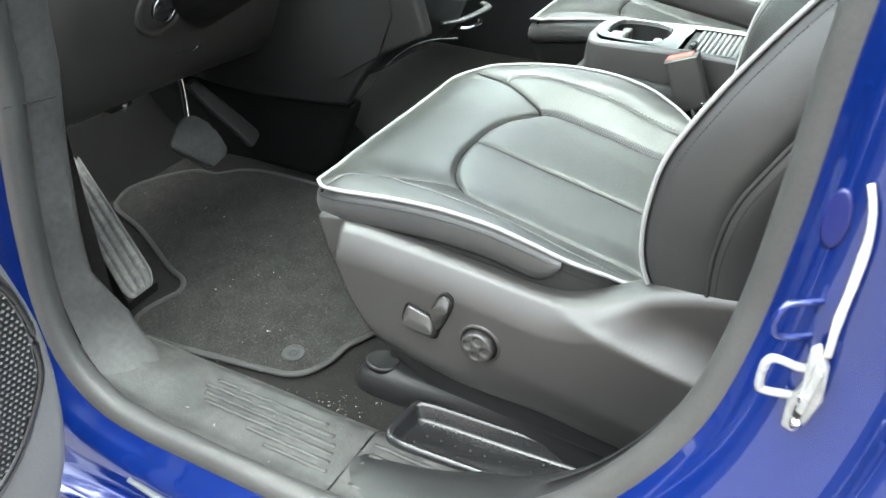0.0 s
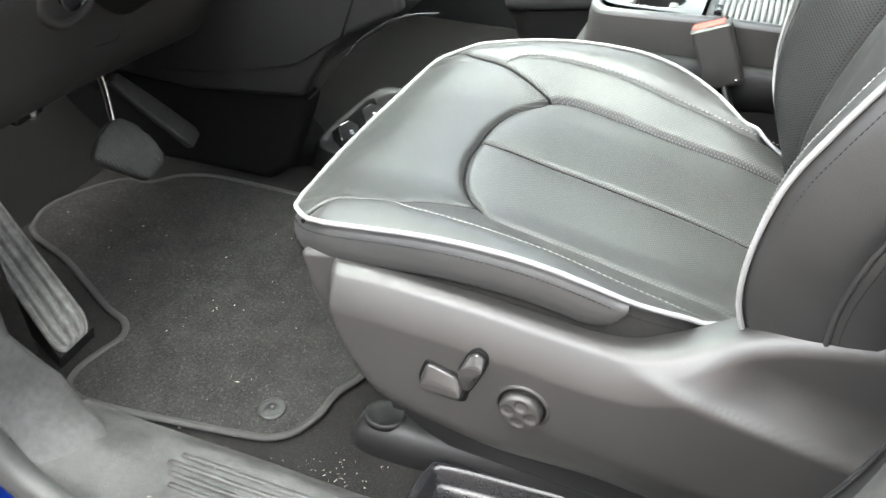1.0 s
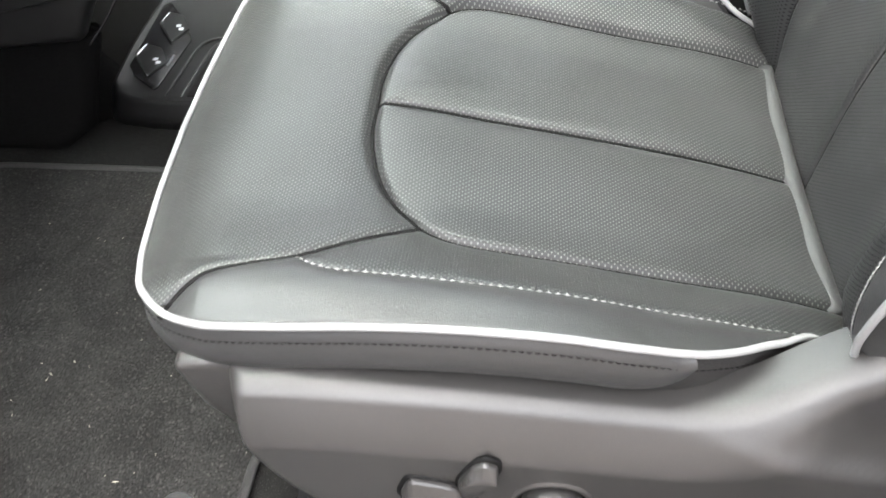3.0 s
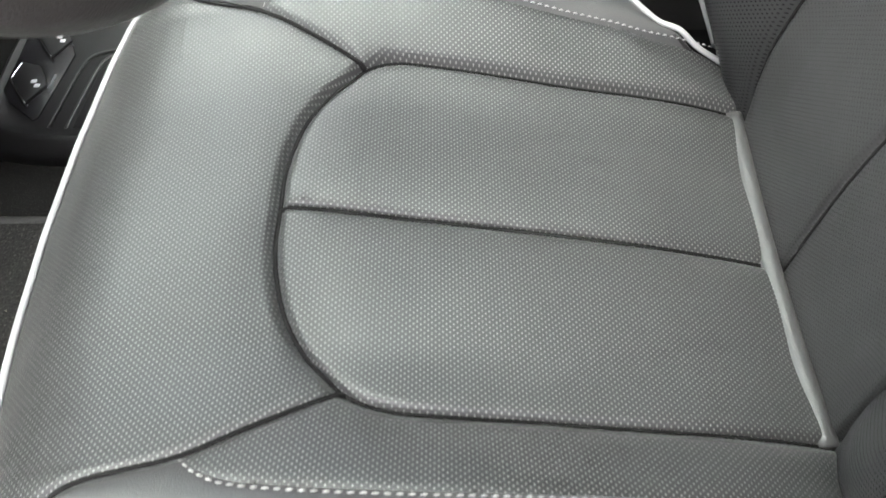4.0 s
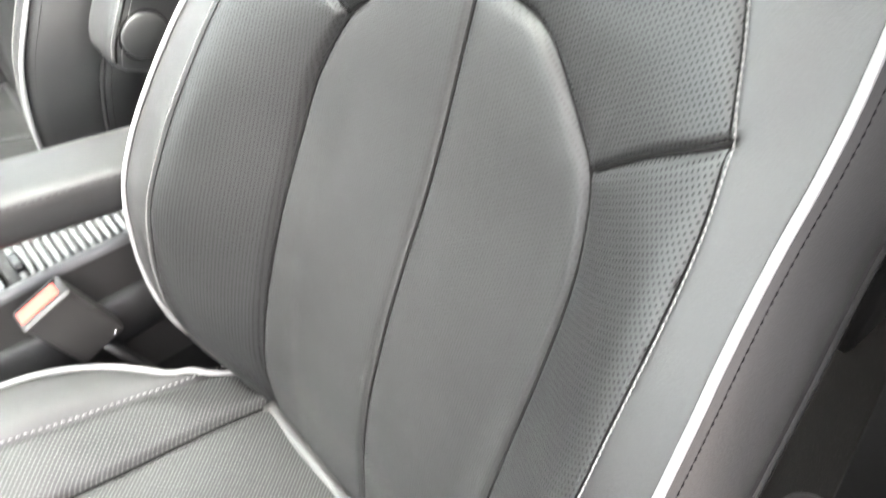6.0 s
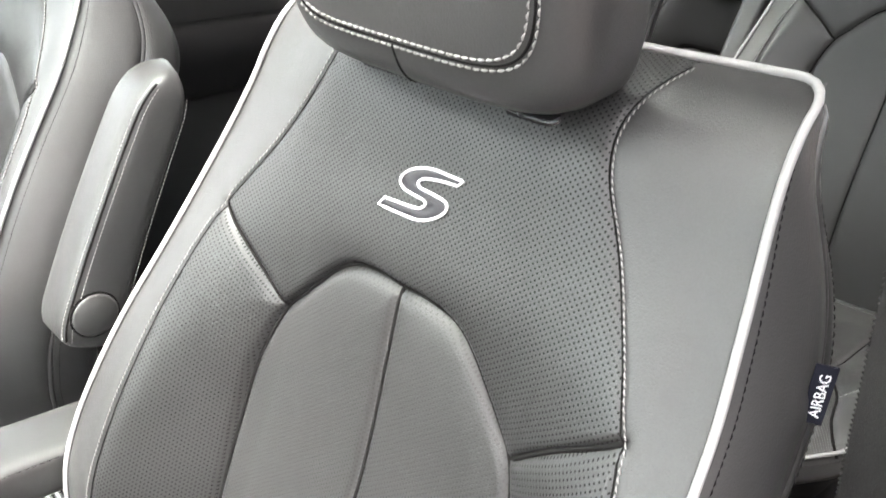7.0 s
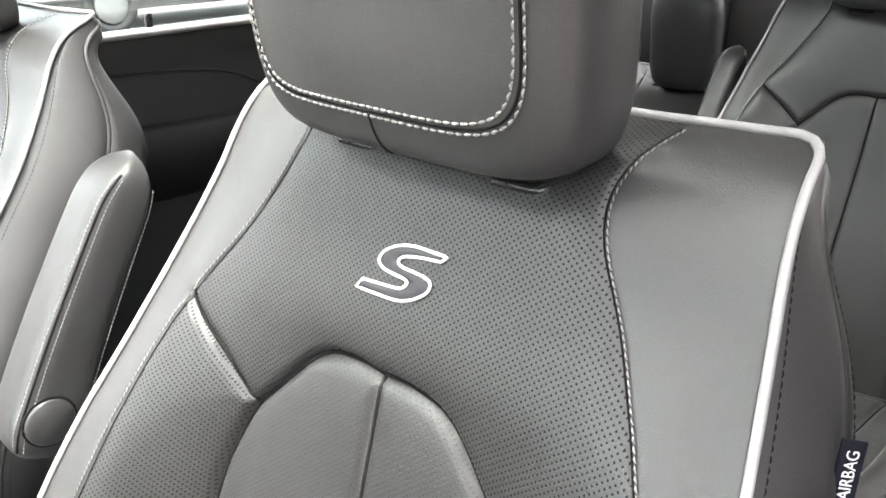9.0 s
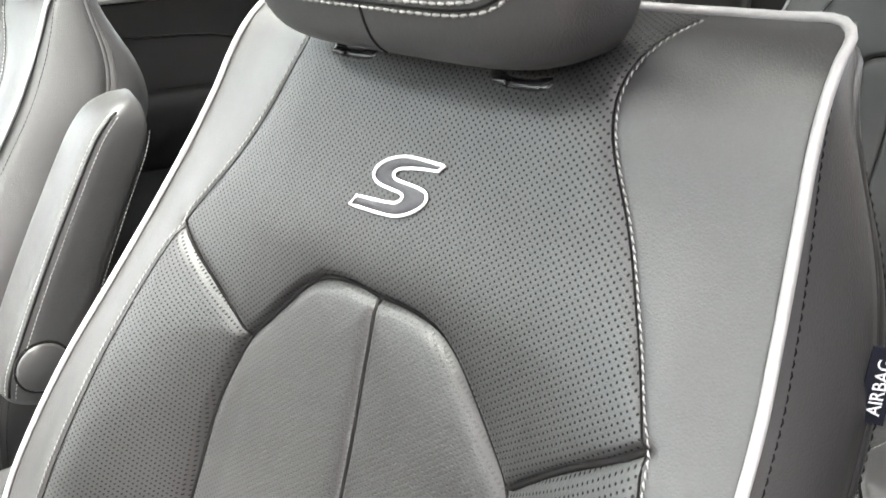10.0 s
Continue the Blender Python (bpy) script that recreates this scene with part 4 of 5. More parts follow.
        return np.stack([hc[0] - xx * hs[0] - .006 * (1 - (y / .131) ** 2) - .10 * z, hc[1] + y, hc[2] + z - .003 * (np.abs(y) / .131) ** 3 * (z < 0)], 1)
    w = np.linspace(0, 2 * math.pi, 160)
    for grow in (() if plain_head else (0, .0052)):
        ly, lz = pw(np.cos(w), .36) * (.098 + grow), pw(np.sin(w), .36) * (.074 + grow) + .001
        part("stitching", stitches(face_point(ly, lz) - np.array([.0004, 0, 0]), (-1, 0, 0), .0042, .0013, .0009), THREAD, head, "pale grey double stitching")
    ly, lz = pw(np.cos(w), .36) * .1009, pw(np.sin(w), .36) * .0769 + .001
    if not plain_head:
        part("seam", tube(face_point(ly, lz), .0009, 5), THREAD_AND_SEAM_SHADE, head)
        part("seam", tube(face_point(np.full(12, .0), np.linspace(-.077, -.103, 12)), .0009, 5), THREAD_AND_SEAM_SHADE, head)
    for y in (-.065, .065):
        part("post", tube([(.225, YC + y, 1.262), (.215, YC + y, 1.30), (.21, YC + y, 1.33)], .0062, 12), CHROME, seat, "steel head restraint post")
        w2 = np.linspace(0, 2 * math.pi, 28, endpoint=False)
        mid = np.array([.2060, YC + y, 1.2655])
        flat, proud = np.array([.80, 0, .60]), np.array([-.60, 0, .80])
        rings = [mid + np.outer(r * .55 * pw(np.cos(w2), .6), flat) + np.outer(r * pw(np.sin(w2), .6), (0, 1, 0)) + h * proud for r, h in ((.0225, -.010), (.0225, .0015), (.0215, .0032), (.0185, .0040), (.0125, .0036), (.010, .0015))]
        bezel = part("bezel", loft(rings), GLOSS, seat, "black guide bezel")
        part("catch", box(*(mid + proud * .0030 + np.array([-.008, .010, -.006])), .008, .010, .004, .0015), GLOSS, bezel)
    if emblem:
        inner = blend([(-.0299, 1.2125), (-.0165, 1.2112), (-.0044, 1.209), (.0006, 1.2072), (.0025, 1.2045), (-.0006, 1.2023), (-.0106, 1.2018), (-.0199, 1.2013), (-.0254, 1.1996), (-.0257, 1.1949), (-.0202, 1.1897), (-.0108, 1.1849), (.0018, 1.1825), (.0326, 1.1813)])
        outer = blend([(-.0342, 1.2163), (-.0203, 1.2162), (-.0081, 1.2159), (.002, 1.214), (.0113, 1.2102), (.0174, 1.2052), (.0182, 1.2004), (.0127, 1.1974), (.0032, 1.1965), (-.0055, 1.1961), (-.0081, 1.1942), (-.0058, 1.1913), (.0003, 1.1894), (.0284, 1.1872)])
        lx = np.array([-.0015, 0, 0])
        rows = [back_at(*(inner + (outer - inner) * c).T) + lx * h for c, h in ((.04, .2), (.2, .8), (.5, 1), (.8, .8), (.96, .2))]
        part("emblem", loft(rows, wrap=False), EMBLEM, backrest, "dark embroidered curved badge")
        rim = np.vstack([inner, outer[::-1]])
        rim = back_at(rim[:, 0], rim[:, 1]) + lx * .8
        part("emblem_outline", tube(rim, .00095, 6, closed=True), WHITE, backrest, "white embroidered outline")
    if tag:
        q = np.array([.216, .874, 1.1545])
        up, across = np.array([.05, 0.0, 1.0]), np.array([.50, -.85, -.1])
        up, across = up / np.linalg.norm(up), across / np.linalg.norm(across)
        v = [q + up * a * .0185 + across * b for b in (-.002, .0095) for a in (-1, 1)]
        nrm = np.cross(across, up)
        v += [w - nrm * .0012 for w in v]
        fl = part("airbag_tag", (v, [(0, 1, 3, 2), (6, 7, 5, 4), (0, 4, 5, 1), (2, 3, 7, 6), (1, 5, 7, 3), (0, 2, 6, 4)]), LABEL, backrest, "black woven tag with white lettering", smooth=False)
        cu = bpy.data.curves.new("tag_text", "FONT")
        cu.body, cu.size, cu.align_x, cu.align_y, cu.extrude = "AIRBAG", .0080, "CENTER", "CENTER", .0001
        face_n = nrm if nrm[0] < 0 else -nrm
        tmp = new("tag_text", cu)
        bpy.context.view_layer.update()
        me = bpy.data.meshes.new_from_object(tmp)
        bpy.data.objects.remove(tmp)
        right = up
        upv = np.cross(face_n, right)
        m = Matrix(((right[0], upv[0], face_n[0], 0), (right[1], upv[1], face_n[1], 0), (right[2], upv[2], face_n[2], 0), (0, 0, 0, 1)))
        c = q + across * .0042 + face_n * .0008
        me.transform(Matrix.Translation(Vector(c) - seat.location) @ m)
        me.materials.clear()
        me.materials.append(WHITE)
        lt = new("lettering", me)
        lt.parent = fl
        tagged(lt, "white letters")
    return seat

# ---- plastic base of a front seat ----
def seat_base(seat, side):
    """The side shield with its switches on the door's side (side -1: towards y minus), inner shield, and floor rails."""
    top_x = [-.425, -.415, -.40, -.30, -.20, -.15, -.115, -.08, -.04, -.01, .04, .10, .16]
    top_z = [.702, .706, .708, .707, .699, .694, .693, .699, .717, .733, .751, .762, .768]
    low_x = [-.425, -.418, -.410, -.392, -.366, -.33, -.28, -.20, -.10, .0, .08, .16]
    low_z = [.692, .672, .640, .588, .550, .535, .523, .509, .494, .482, .472, .462]
    n, m = 120, 70
    uu, vv = np.meshgrid(np.linspace(0, 1, n), np.linspace(0, 1, m))
    x = -.425 + .585 * uu ** 1.3
    zt, zl = lerp(x, top_x, top_z), lerp(x, low_x, low_z)
    z = zl + (zt - zl) * (1 - (1 - vv) ** 1.15)
    def ease(q):
        q = np.clip(q, 0, 1)
        return q * q * (3 - 2 * q)
    behind = ease((x + .14) / .17)
    # a sloped band along the top, which opens into a hollow behind the ridge
    band = np.clip((z - (zt - .042)) / .042, 0, 1)
    ridge = .674 - .20 * (x + .08)
    q = np.clip((z - ridge) / .055, 0, 1)
    hollow = .034 * (1 - (1 - q) ** 2) * ease((z - ridge) / .012)
    brim = np.clip((z - (zt - .022)) / .022, 0, 1)
    y = .832 + (1 - behind) * .024 * band ** 1.35 + behind * (hollow + .016 * brim ** 2)
    y = y + .008 * np.clip((z - (zt - .007)) / .007, 0, 1) ** 2
    foot = np.clip((zl + .045 - z) / .045, 0, 1)
    y = y + .016 * foot ** 2.5 + .020 * np.clip((-.405 - x) / .02, 0, 1) ** 2
    y = y + .016 * ease((.578 - .10 * (x + .1) - z) / .07) * ease((x + .25) / .15)
    front = np.stack([x, y, z], -1)
    skin = [front[i] for i in range(m)]
    inner = front[-1] + np.array([0, .025, -.004])
    under = front[0] + np.array([0, .03, .004])
    rows = [under] + skin + [inner]
    if side > 0:
        rows = [np.stack([r[:, 0], 2 * YC - r[:, 1], r[:, 2]], 1) for r in rows]
    shield = part("side_shield", loft(rows, wrap=False), PLASTIC, seat, "charcoal plastic side shield")
    flap = slab([(-.462, .700), (-.40, .712), (-.38, .60), (-.425, .60), (-.452, .65)], .872 if side < 0 else 2 * YC - .89, .890 if side < 0 else 2 * YC - .872, .006, axis="y")
    part("front_flap", flap, PLASTIC, seat)
    lower = slab([(-.375, .585), (-.30, .56), (.16, .52), (.16, .445), (-.29, .470), (-.345, .500)], .862 if side < 0 else 2 * YC - .90, .900 if side < 0 else 2 * YC - .862, .010, 3, axis="y")
    part("lower_shield", lower, BLACK, seat, "black plastic lower shield")
    if side < 0:
        # seat switches; black plates proud of the shield stand in for shaded gaps
        def soft(poly):
            """An outline with its corners rounded off."""
            q = np.array(poly, float)
            for _ in range(2):
                nx = np.roll(q, -1, 0)
                q = np.stack([q * .82 + nx * .18, q * .18 + nx * .82], 1).reshape(-1, 2)
            return q
        def key(poly, crest, rings):
            """A key whose face rises to a crest; rings: (share of the outline, depth)."""
            q = soft(poly)
            return loft([np.stack([crest[0] + (q[:, 0] - crest[0]) * a, np.full(len(q), b), crest[1] + (q[:, 1] - crest[1]) * c], 1) for a, c, b in rings])
        slide = [(-.301, .632), (-.296, .636), (-.266, .627), (-.258, .612), (-.263, .594), (-.303, .600), (-.307, .612)]
        recline = [(-.266, .636), (-.256, .661), (-.247, .668), (-.238, .662), (-.238, .650), (-.253, .614), (-.261, .612), (-.264, .622)]
        for name, outline, crest, words in (("slide_switch", slide, (-.283, .610), "charcoal power seat switch"), ("recline_switch", recline, (-.249, .650), "charcoal recline switch")):
            gap = key(outline, np.mean(outline, 0), ((1.16, 1.17, .8335), (1.16, 1.17, .8308), (1.0, 1.0, .8308)))
            part("switch_gap", gap, GAP_SHADE, shield)
            part(name, key(outline, crest, ((1, 1, .834), (1, 1, .8285), (.96, .95, .8268), (.93, .45, .8215), (.89, .25, .8205))), PLASTIC, shield, words, smooth=False)
        w = np.linspace(0, 2 * math.pi, 64, endpoint=False)
        def disc(r, yy):
            return np.stack([-.199 + r * np.cos(w), np.full(64, yy) if np.isscalar(yy) else yy, .609 + r * np.sin(w)], 1)
        part("knob_ring", loft([disc(r, q) for r, q in ((.0300, .8335), (.0275, .8305), (.0255, .8298), (.0246, .8315), (.0243, .836))], caps=False), PLASTIC, shield)
        part("knob_gap", loft([disc(r, q) for r, q in ((.0245, .8335), (.0244, .8318), (.004, .8318))]), GAP_SHADE, shield)
        def dished(r):
            """The knob's crowned face with four thumb hollows."""
            deep = 0
            for a in (1.45, 3.02, 4.59, 6.16):
                far = np.hypot(r * np.cos(w) - .0118 * math.cos(a), r * np.sin(w) - .0118 * math.sin(a))
                deep = deep + .0022 * np.clip((.0072 - far) / .0022, 0, 1)
            return .8195 + .0015 * (r / .02) ** 2 + deep
        part("lumbar_knob", loft([disc(.0218, .834), disc(.0218, .8245), disc(.0211, .8222)] + [disc(r, dished(r)) for r in np.linspace(.0196, .0012, 18)]), PLASTIC, shield, "round four-way lumbar switch")
    # floor rails
    for y in (.905, 2 * YC - .905):
        rail = [np.stack([np.full(24, xx), y + hw * np.sign(np.cos(a)) * np.abs(np.cos(a)) ** .7, .400 + hh * np.maximum(0, np.sin(a)) ** .8], 1) for a in [np.linspace(0, math.pi, 24)] for xx, hw, hh in ((-.432, .004, .004), (-.428, .022, .020), (-.415, .032, .036), (-.395, .036, .046), (-.36, .036, .048), (-.33, .034, .046), (-.2, .034, .062), (.0, .034, .082), (.2, .034, .095))]
        part("rail_cover", loft(rail, wrap=False), BLACK, seat, "black plastic seat rail cover")
        w = np.linspace(0, 2 * math.pi, 32, endpoint=False)
        cap = [np.stack([-.388 + r * 1.15 * np.cos(w), y - .004 + r * .95 * np.sin(w), .4465 + h + .06 * r * np.cos(w)], 1) for r, h in ((.024, -.006), (.0235, .001), (.021, .003), (.019, .0015), (.008, .002))]
        part("rail_cap", loft(cap), BLACK, seat)
    part("seat_pan", box(-.23, YC, .56, .42, .40, .12, .02), BLACK, seat)
    for xx in (-.36, .0):
        for y in (.905, 2 * YC - .905):
            part("riser", box(xx, y + (.02 if y < YC else -.02), .50, .05, .025, .18, .004), BLACK, seat)


def armrest(seat, y, mirror=1, thick=.034):
    """A padded fold-up armrest beside the backrest, swung up."""
    k = curve([(.052, .915), (.103, 1.015), (.159, 1.113), (.206, 1.188)], 40)
    t = np.gradient(k, axis=0)
    t /= np.linalg.norm(t, axis=1)[:, None]
    nn = np.stack([t[:, 1], -t[:, 0]], 1)
    s = np.linspace(0, 1, 40)
    half = .036 - .009 * s - .020 * np.clip((s - .8) / .2, 0, 1) ** 2
    half = half * np.sqrt(np.clip(1 - np.clip((.14 - s) / .14, 0, 1) ** 2 * .75, .05, 1))
    rings = []
    w = np.linspace(0, 2 * math.pi, 36, endpoint=False)
    for i in range(40):
        e = max(.12, math.sqrt(max(0, 1 - max(0, (s[i] - .90) / .10) ** 2)), ) if s[i] > .9 else max(.25, math.sqrt(max(0, 1 - max(0, (.06 - s[i]) / .06) ** 2)))
        a = np.sign(np.cos(w)) * np.abs(np.cos(w)) ** .5 * half[i] * e
        b = np.sign(np.sin(w)) * np.abs(np.sin(w)) ** .5 * thick * e
        a = a + .005
        rings.append(np.stack([k[i, 0] + nn[i, 0] * a, y + b, k[i, 1] + nn[i, 1] * a], 1))
    arm = part("armrest", loft(rings), HIDE, seat, "padded leather armrest, folded up")
    for off, yy in ((-.70, -1.0), (-.93, -.80), (.86, -.93)):
        p = np.stack([k[2:-3, 0] + nn[2:-3, 0] * (half[2:-3] * off + .005), np.full(35, y + yy * thick * mirror - .0006 * mirror), k[2:-3, 1] + nn[2:-3, 1] * (half[2:-3] * off + .005)], 1)
        part("stitching", stitches(p, (-.6, -mirror, .3), .0034, .0010, .0005), THREAD, arm, "pale grey stitching")
    p = np.stack([k[2:-3, 0] + nn[2:-3, 0] * (half[2:-3] * -.86 + .005), np.full(35, y - .93 * thick * mirror), k[2:-3, 1] + nn[2:-3, 1] * (half[2:-3] * -.86 + .005)], 1)
    part("seam", tube(p, .0012, 6), THREAD_AND_SEAM_SHADE, arm)
    disc = [np.stack([.0735 + r * np.cos(w), np.full(36, y - mirror * h), .958 + r * np.sin(w)], 1) for r, h in ((.0235, thick - .004), (.0235, thick + .0025), (.021, thick + .0045), (.004, thick + .005))]
    part("pivot_cap", loft(disc), HIDE, arm, "round leather pivot cap")
    # dark ring in place of the shade in the groove round the cap
    part("cap_joint", tube(np.stack([.0735 + .0245 * np.cos(w), np.full(36, y - mirror * (thick + .0005)), .958 + .0245 * np.sin(w)], 1), .0013, 6, closed=True), THREAD_AND_SEAM_SHADE, arm)
    return arm


driver = front_seat("driver_seat", "charcoal leather driver seat with white piping and perforated inserts", .0024, True, True, "car seats")
seat_base(driver, -1)
passenger = front_seat("passenger_seat", "charcoal leather passenger seat with white piping and folded armrest", .0042, True, False, "car seats")
seat_base(passenger, 1)
armrest(passenger, .768)
passenger.location = (-.20, YC + .77, .40)
# ---- footwell ----
mat_line = curve([(-1.15, 1.09), (-1.17, 1.15), (-1.145, 1.22), (-1.10, 1.275), (-1.05, 1.285), (-1.01, 1.325), (-.95, 1.345), (-.84, 1.348), (-.60, 1.345), (-.47, 1.33), (-.445, 1.28), (-.445, 1.05), (-.465, .976), (-.481, .94), (-.485, .90), (-.500, .862), (-.525, .842), (-.56, .834), (-.64, .822), (-.75, .808), (-.80, .808), (-.828, .822), (-.836, .852), (-.830, .89), (-.822, .925), (-.842, .953), (-.895, .973), (-1.03, 1.04), (-1.12, 1.07), (-1.15, 1.09)], 220)[:-1]
floor_mat = thing("floor_mat", (-.80, 1.08, .40), "charcoal velour floor mat with a bound edge and crumbs", "floor mat")
bm = slab(mat_line, .4005, .4085, 0, axis="z")
part("carpet", bm, MAT, floor_mat, smooth=False)
part("binding", tube(np.c_[mat_line, np.full(len(mat_line), .4075)], .0054, 10, closed=True, flat=.75), BINDING, floor_mat, "black bound edge")
w = np.linspace(0, 2 * math.pi, 40, endpoint=False)
part("anchor", loft([np.stack([-.546 + r * np.cos(w), .884 + r * np.sin(w), np.full(40, .4085 + h)], 1) for r, h in ((.019, 0), (.0185, .0018), (.016, .0026), (.012, .0018), (.0075, .0018), (.006, .0032), (.0035, .0032), (.002, .0008))]), BLACK, floor_mat, "round black mat anchor")

# crumbs and dry grass on carpet, mat and sill
geos = []
rng = random.Random(5)
spots = [(-.45, .822, .035, .010, .401, 26), (-.40, .838, .03, .012, .401, 16), (-.62, .812, .10, .005, .401, 18), (-.65, 1.05, .18, .14, .4088, 44), (-.9, 1.1, .14, .08, .4088, 18), (-.45, .73, .20, .04, .4245, 24), (-.80, .80, .05, .02, .403, 10)]
for cx, cy, sx, sy, z, n in spots:
    for _ in range(n):
        x, y, a, l, t = rng.gauss(cx, sx), rng.gauss(cy, sy), rng.uniform(0, 3.14), rng.choice((.0006, .0008, .001, .0013, .0035)) * rng.uniform(.7, 1.4), rng.uniform(.0003, .0006)
        d, s = np.array([math.cos(a), math.sin(a), 0]) * l, np.array([-math.sin(a), math.cos(a), 0]) * t
        c = np.array([x, y, z + t])
        geos.append((np.array([c - d, c + s, c + d, c - s, c + np.array([0, 0, t])]), [(0, 3, 4), (3, 2, 4), (2, 1, 4), (1, 0, 4)]))
solo("crumbs", join(*geos), material("dry_grass_crumbs", (.42, .39, .33), .9, grain=.3), "dry grass bits and crumbs scattered on the carpet", "debris", kind="stuff")

# pedals
brake = thing("brake_pedal", (-1.02, 1.155, .55), "worn grey rubber brake pedal on a steel arm", "pedal")
ol = [(.86 * a_, b_) for a_, b_ in [(-.068, .018), (-.062, .026), (-.030, .046), (.010, .055), (.036, .050), (.055, .028), (.067, -.012), (.062, -.038), (.050, -.047), (.004, -.054), (-.006, -.051)]]
bm = slab(ol, -.009, .009, .006, 3, axis="x")
pad_at = Matrix.Translation((-.968, 1.165, .553)) @ Matrix.Rotation(radians(-34), 4, "Y")
bmesh.ops.transform(bm, matrix=pad_at, verts=bm.verts)
pad = part("pad", bm, PEDAL, brake, "worn grey rubber pad")
geos = []
for i in range(22):
    y = -.056 + .0054 * i
    zs = [q for q in np.linspace(-.052, .052, 40) if inside(np.array([y]), np.array([q]), ol)[0]]
    if len(zs) > 4:
        geos.append(tube([pad_at @ Vector((.0088, y, q)) for q in np.linspace(zs[1], zs[-2], 6)], .0016, 5))
part("ribs", join(*geos), PEDAL, pad, "fine upright ribs", kind="stuff")
part("arm", tube(curve([(-.985, 1.172, .572), (-1.00, 1.186, .60), (-1.005, 1.192, .66), (-1.02, 1.195, .74), (-1.05, 1.195, .85)], 30), .0075, 8, flat=.5, up=(0, 1, 0)), CHROME, brake, "bright steel arm")
accel = thing("accelerator_pedal", (-1.06, 1.35, .45), "black plastic accelerator pedal", "pedal")
bm = slab([(-.020, -.095), (.014, -.10), (.021, -.088), (.018, .02), (.013, .10), (-.011, .105), (-.017, .03)], -.008, .008, .005, 3, axis="x")
bmesh.ops.transform(bm, matrix=Matrix.Translation((-1.022, 1.310, .548)) @ Matrix.Rotation(radians(-20), 4, "Y") @ Matrix.Rotation(radians(31), 4, "X"), verts=bm.verts)
part("pad", bm, PEDAL, accel)
rest = thing("foot_rest", (-1.0, .92, .42), "grey ribbed plastic foot rest", "foot rest")
quad = [np.array(p) for p in ((-.860, .846, .425), (-.862, .916, .425), (-1.16, 1.045, .53), (-1.17, .985, .535))]
def rest_at(u, v, lift=0.0):
    p = quad[0] * (1 - u) * (1 - v) + quad[1] * (1 - u) * v + quad[3] * u * (1 - v) + quad[2] * u * v
    return p + np.array([.25, 0, .97]) * lift
n, m = 40, 60
rows = []
for j in range(m):
    v = j / (m - 1)
    groove = (v * 4.0) % 1.0 - .5
    rib = .010 * (1 - math.exp(-(groove / .17) ** 2)) if .06 < v < .94 else .004
    row = []
    for i in range(n):
        u = .5 - .5 * math.cos(math.pi * i / (n - 1))
        e = math.sqrt(max(0, 1 - max(0, 1 - u / .10) ** 2))
        row.append(rest_at(u, .5 + (v - .5) * (.50 + .50 * e), rib * (.2 + .8 * e) - (.012 if i in (0, n - 1) else 0) - (.010 if j in (0, m - 1) else 0)))
    rows.append(row)
part("plate", loft(rows, wrap=False), FOOTREST, rest)
part("base", loft([[rest_at(u, v, h) for u, v in ((0, 0), (1, 0), (1, 1), (0, 1))] for h in (-.06, -.004)]), CARPET, rest, smooth=False)

# ---- dashboard ----
dash = thing("dashboard", (-1.1, CY, .70), "black and charcoal plastic dashboard with a knee panel", "dashboard", kind="structure")
prof = [(-1.16, .680), (-1.08, .672), (-.990, .694), (-.948, .720), (-.916, .766), (-.885, .840), (-.865, .900), (-.86, .960), (-.90, 1.02), (-1.0, 1.05), (-1.30, 1.06)]
pr = curve(prof, 60)
ys = np.linspace(.815, 2.24, 60)
rows = []
for y in ys:
    bulge = .03 * math.exp(-((y - CY) / .22) ** 2)
    edge = .07 * max(0, (.91 - y) / .095) ** 2
    slope = -.06 * (y - .82) * (y < CY + .2) - .06 * (CY + .2 - .82) * (y >= CY + .2)
    rows.append(np.stack([pr[:, 0] - edge + bulge, np.full(60, y), pr[:, 1] + slope * np.clip((.80 - pr[:, 1]) / .16, 0, 1)], 1))
part("knee_panel", loft(rows, wrap=False), PLASTIC, dash, "charcoal grained knee panel")
part("cover_seam", tube([(-.909, 1.136, .779), (-.909, 1.178, .776), (-.914, 1.150, .757), (-.912, 1.105, .767), (-.909, 1.136, .779)], .0009, 5), GLOSS, dash, "small square access cover")
w = np.linspace(0, 2 * math.pi, 48, endpoint=False)
kc, kn = np.array([-.882, 1.060, .868]), np.array([.95, 0, -.28])
e1, e2 = np.array([0, 1.0, 0]), np.cross(kn, (0, 1, 0))
def knob_ring(r, h, sy=1.0):
    return kc + kn * h + r * (sy * np.cos(w)[:, None] * e1 + np.sin(w)[:, None] * e2)
part("switch_surround", loft([knob_ring(.052, -.01, 1.15), knob_ring(.052, .006, 1.15), knob_ring(.046, .012, 1.15), knob_ring(.040, .008, 1.15), knob_ring(.038, -.006, 1.15)], caps=False), PLASTIC, dash, "charcoal switch surround")
part("switch_well", loft([knob_ring(.039, -.006, 1.15), knob_ring(.002, -.006, 1.15)]), GLOSS, dash)
knob = part("lamp_switch", loft([knob_ring(.024, -.006), knob_ring(.024, .012), knob_ring(.022, .015), knob_ring(.014, .0155), knob_ring(.004, .0155)]), GLOSS, dash, "round black lamp switch")
part("switch_ring", tube(knob_ring(.0245, .0135), .0014, 6, closed=True), CHROME, knob, "thin chrome ring")
part("lower_bracket", box(-1.02, 1.045, .672, .03, .05, .010, .003), BLACK, dash)
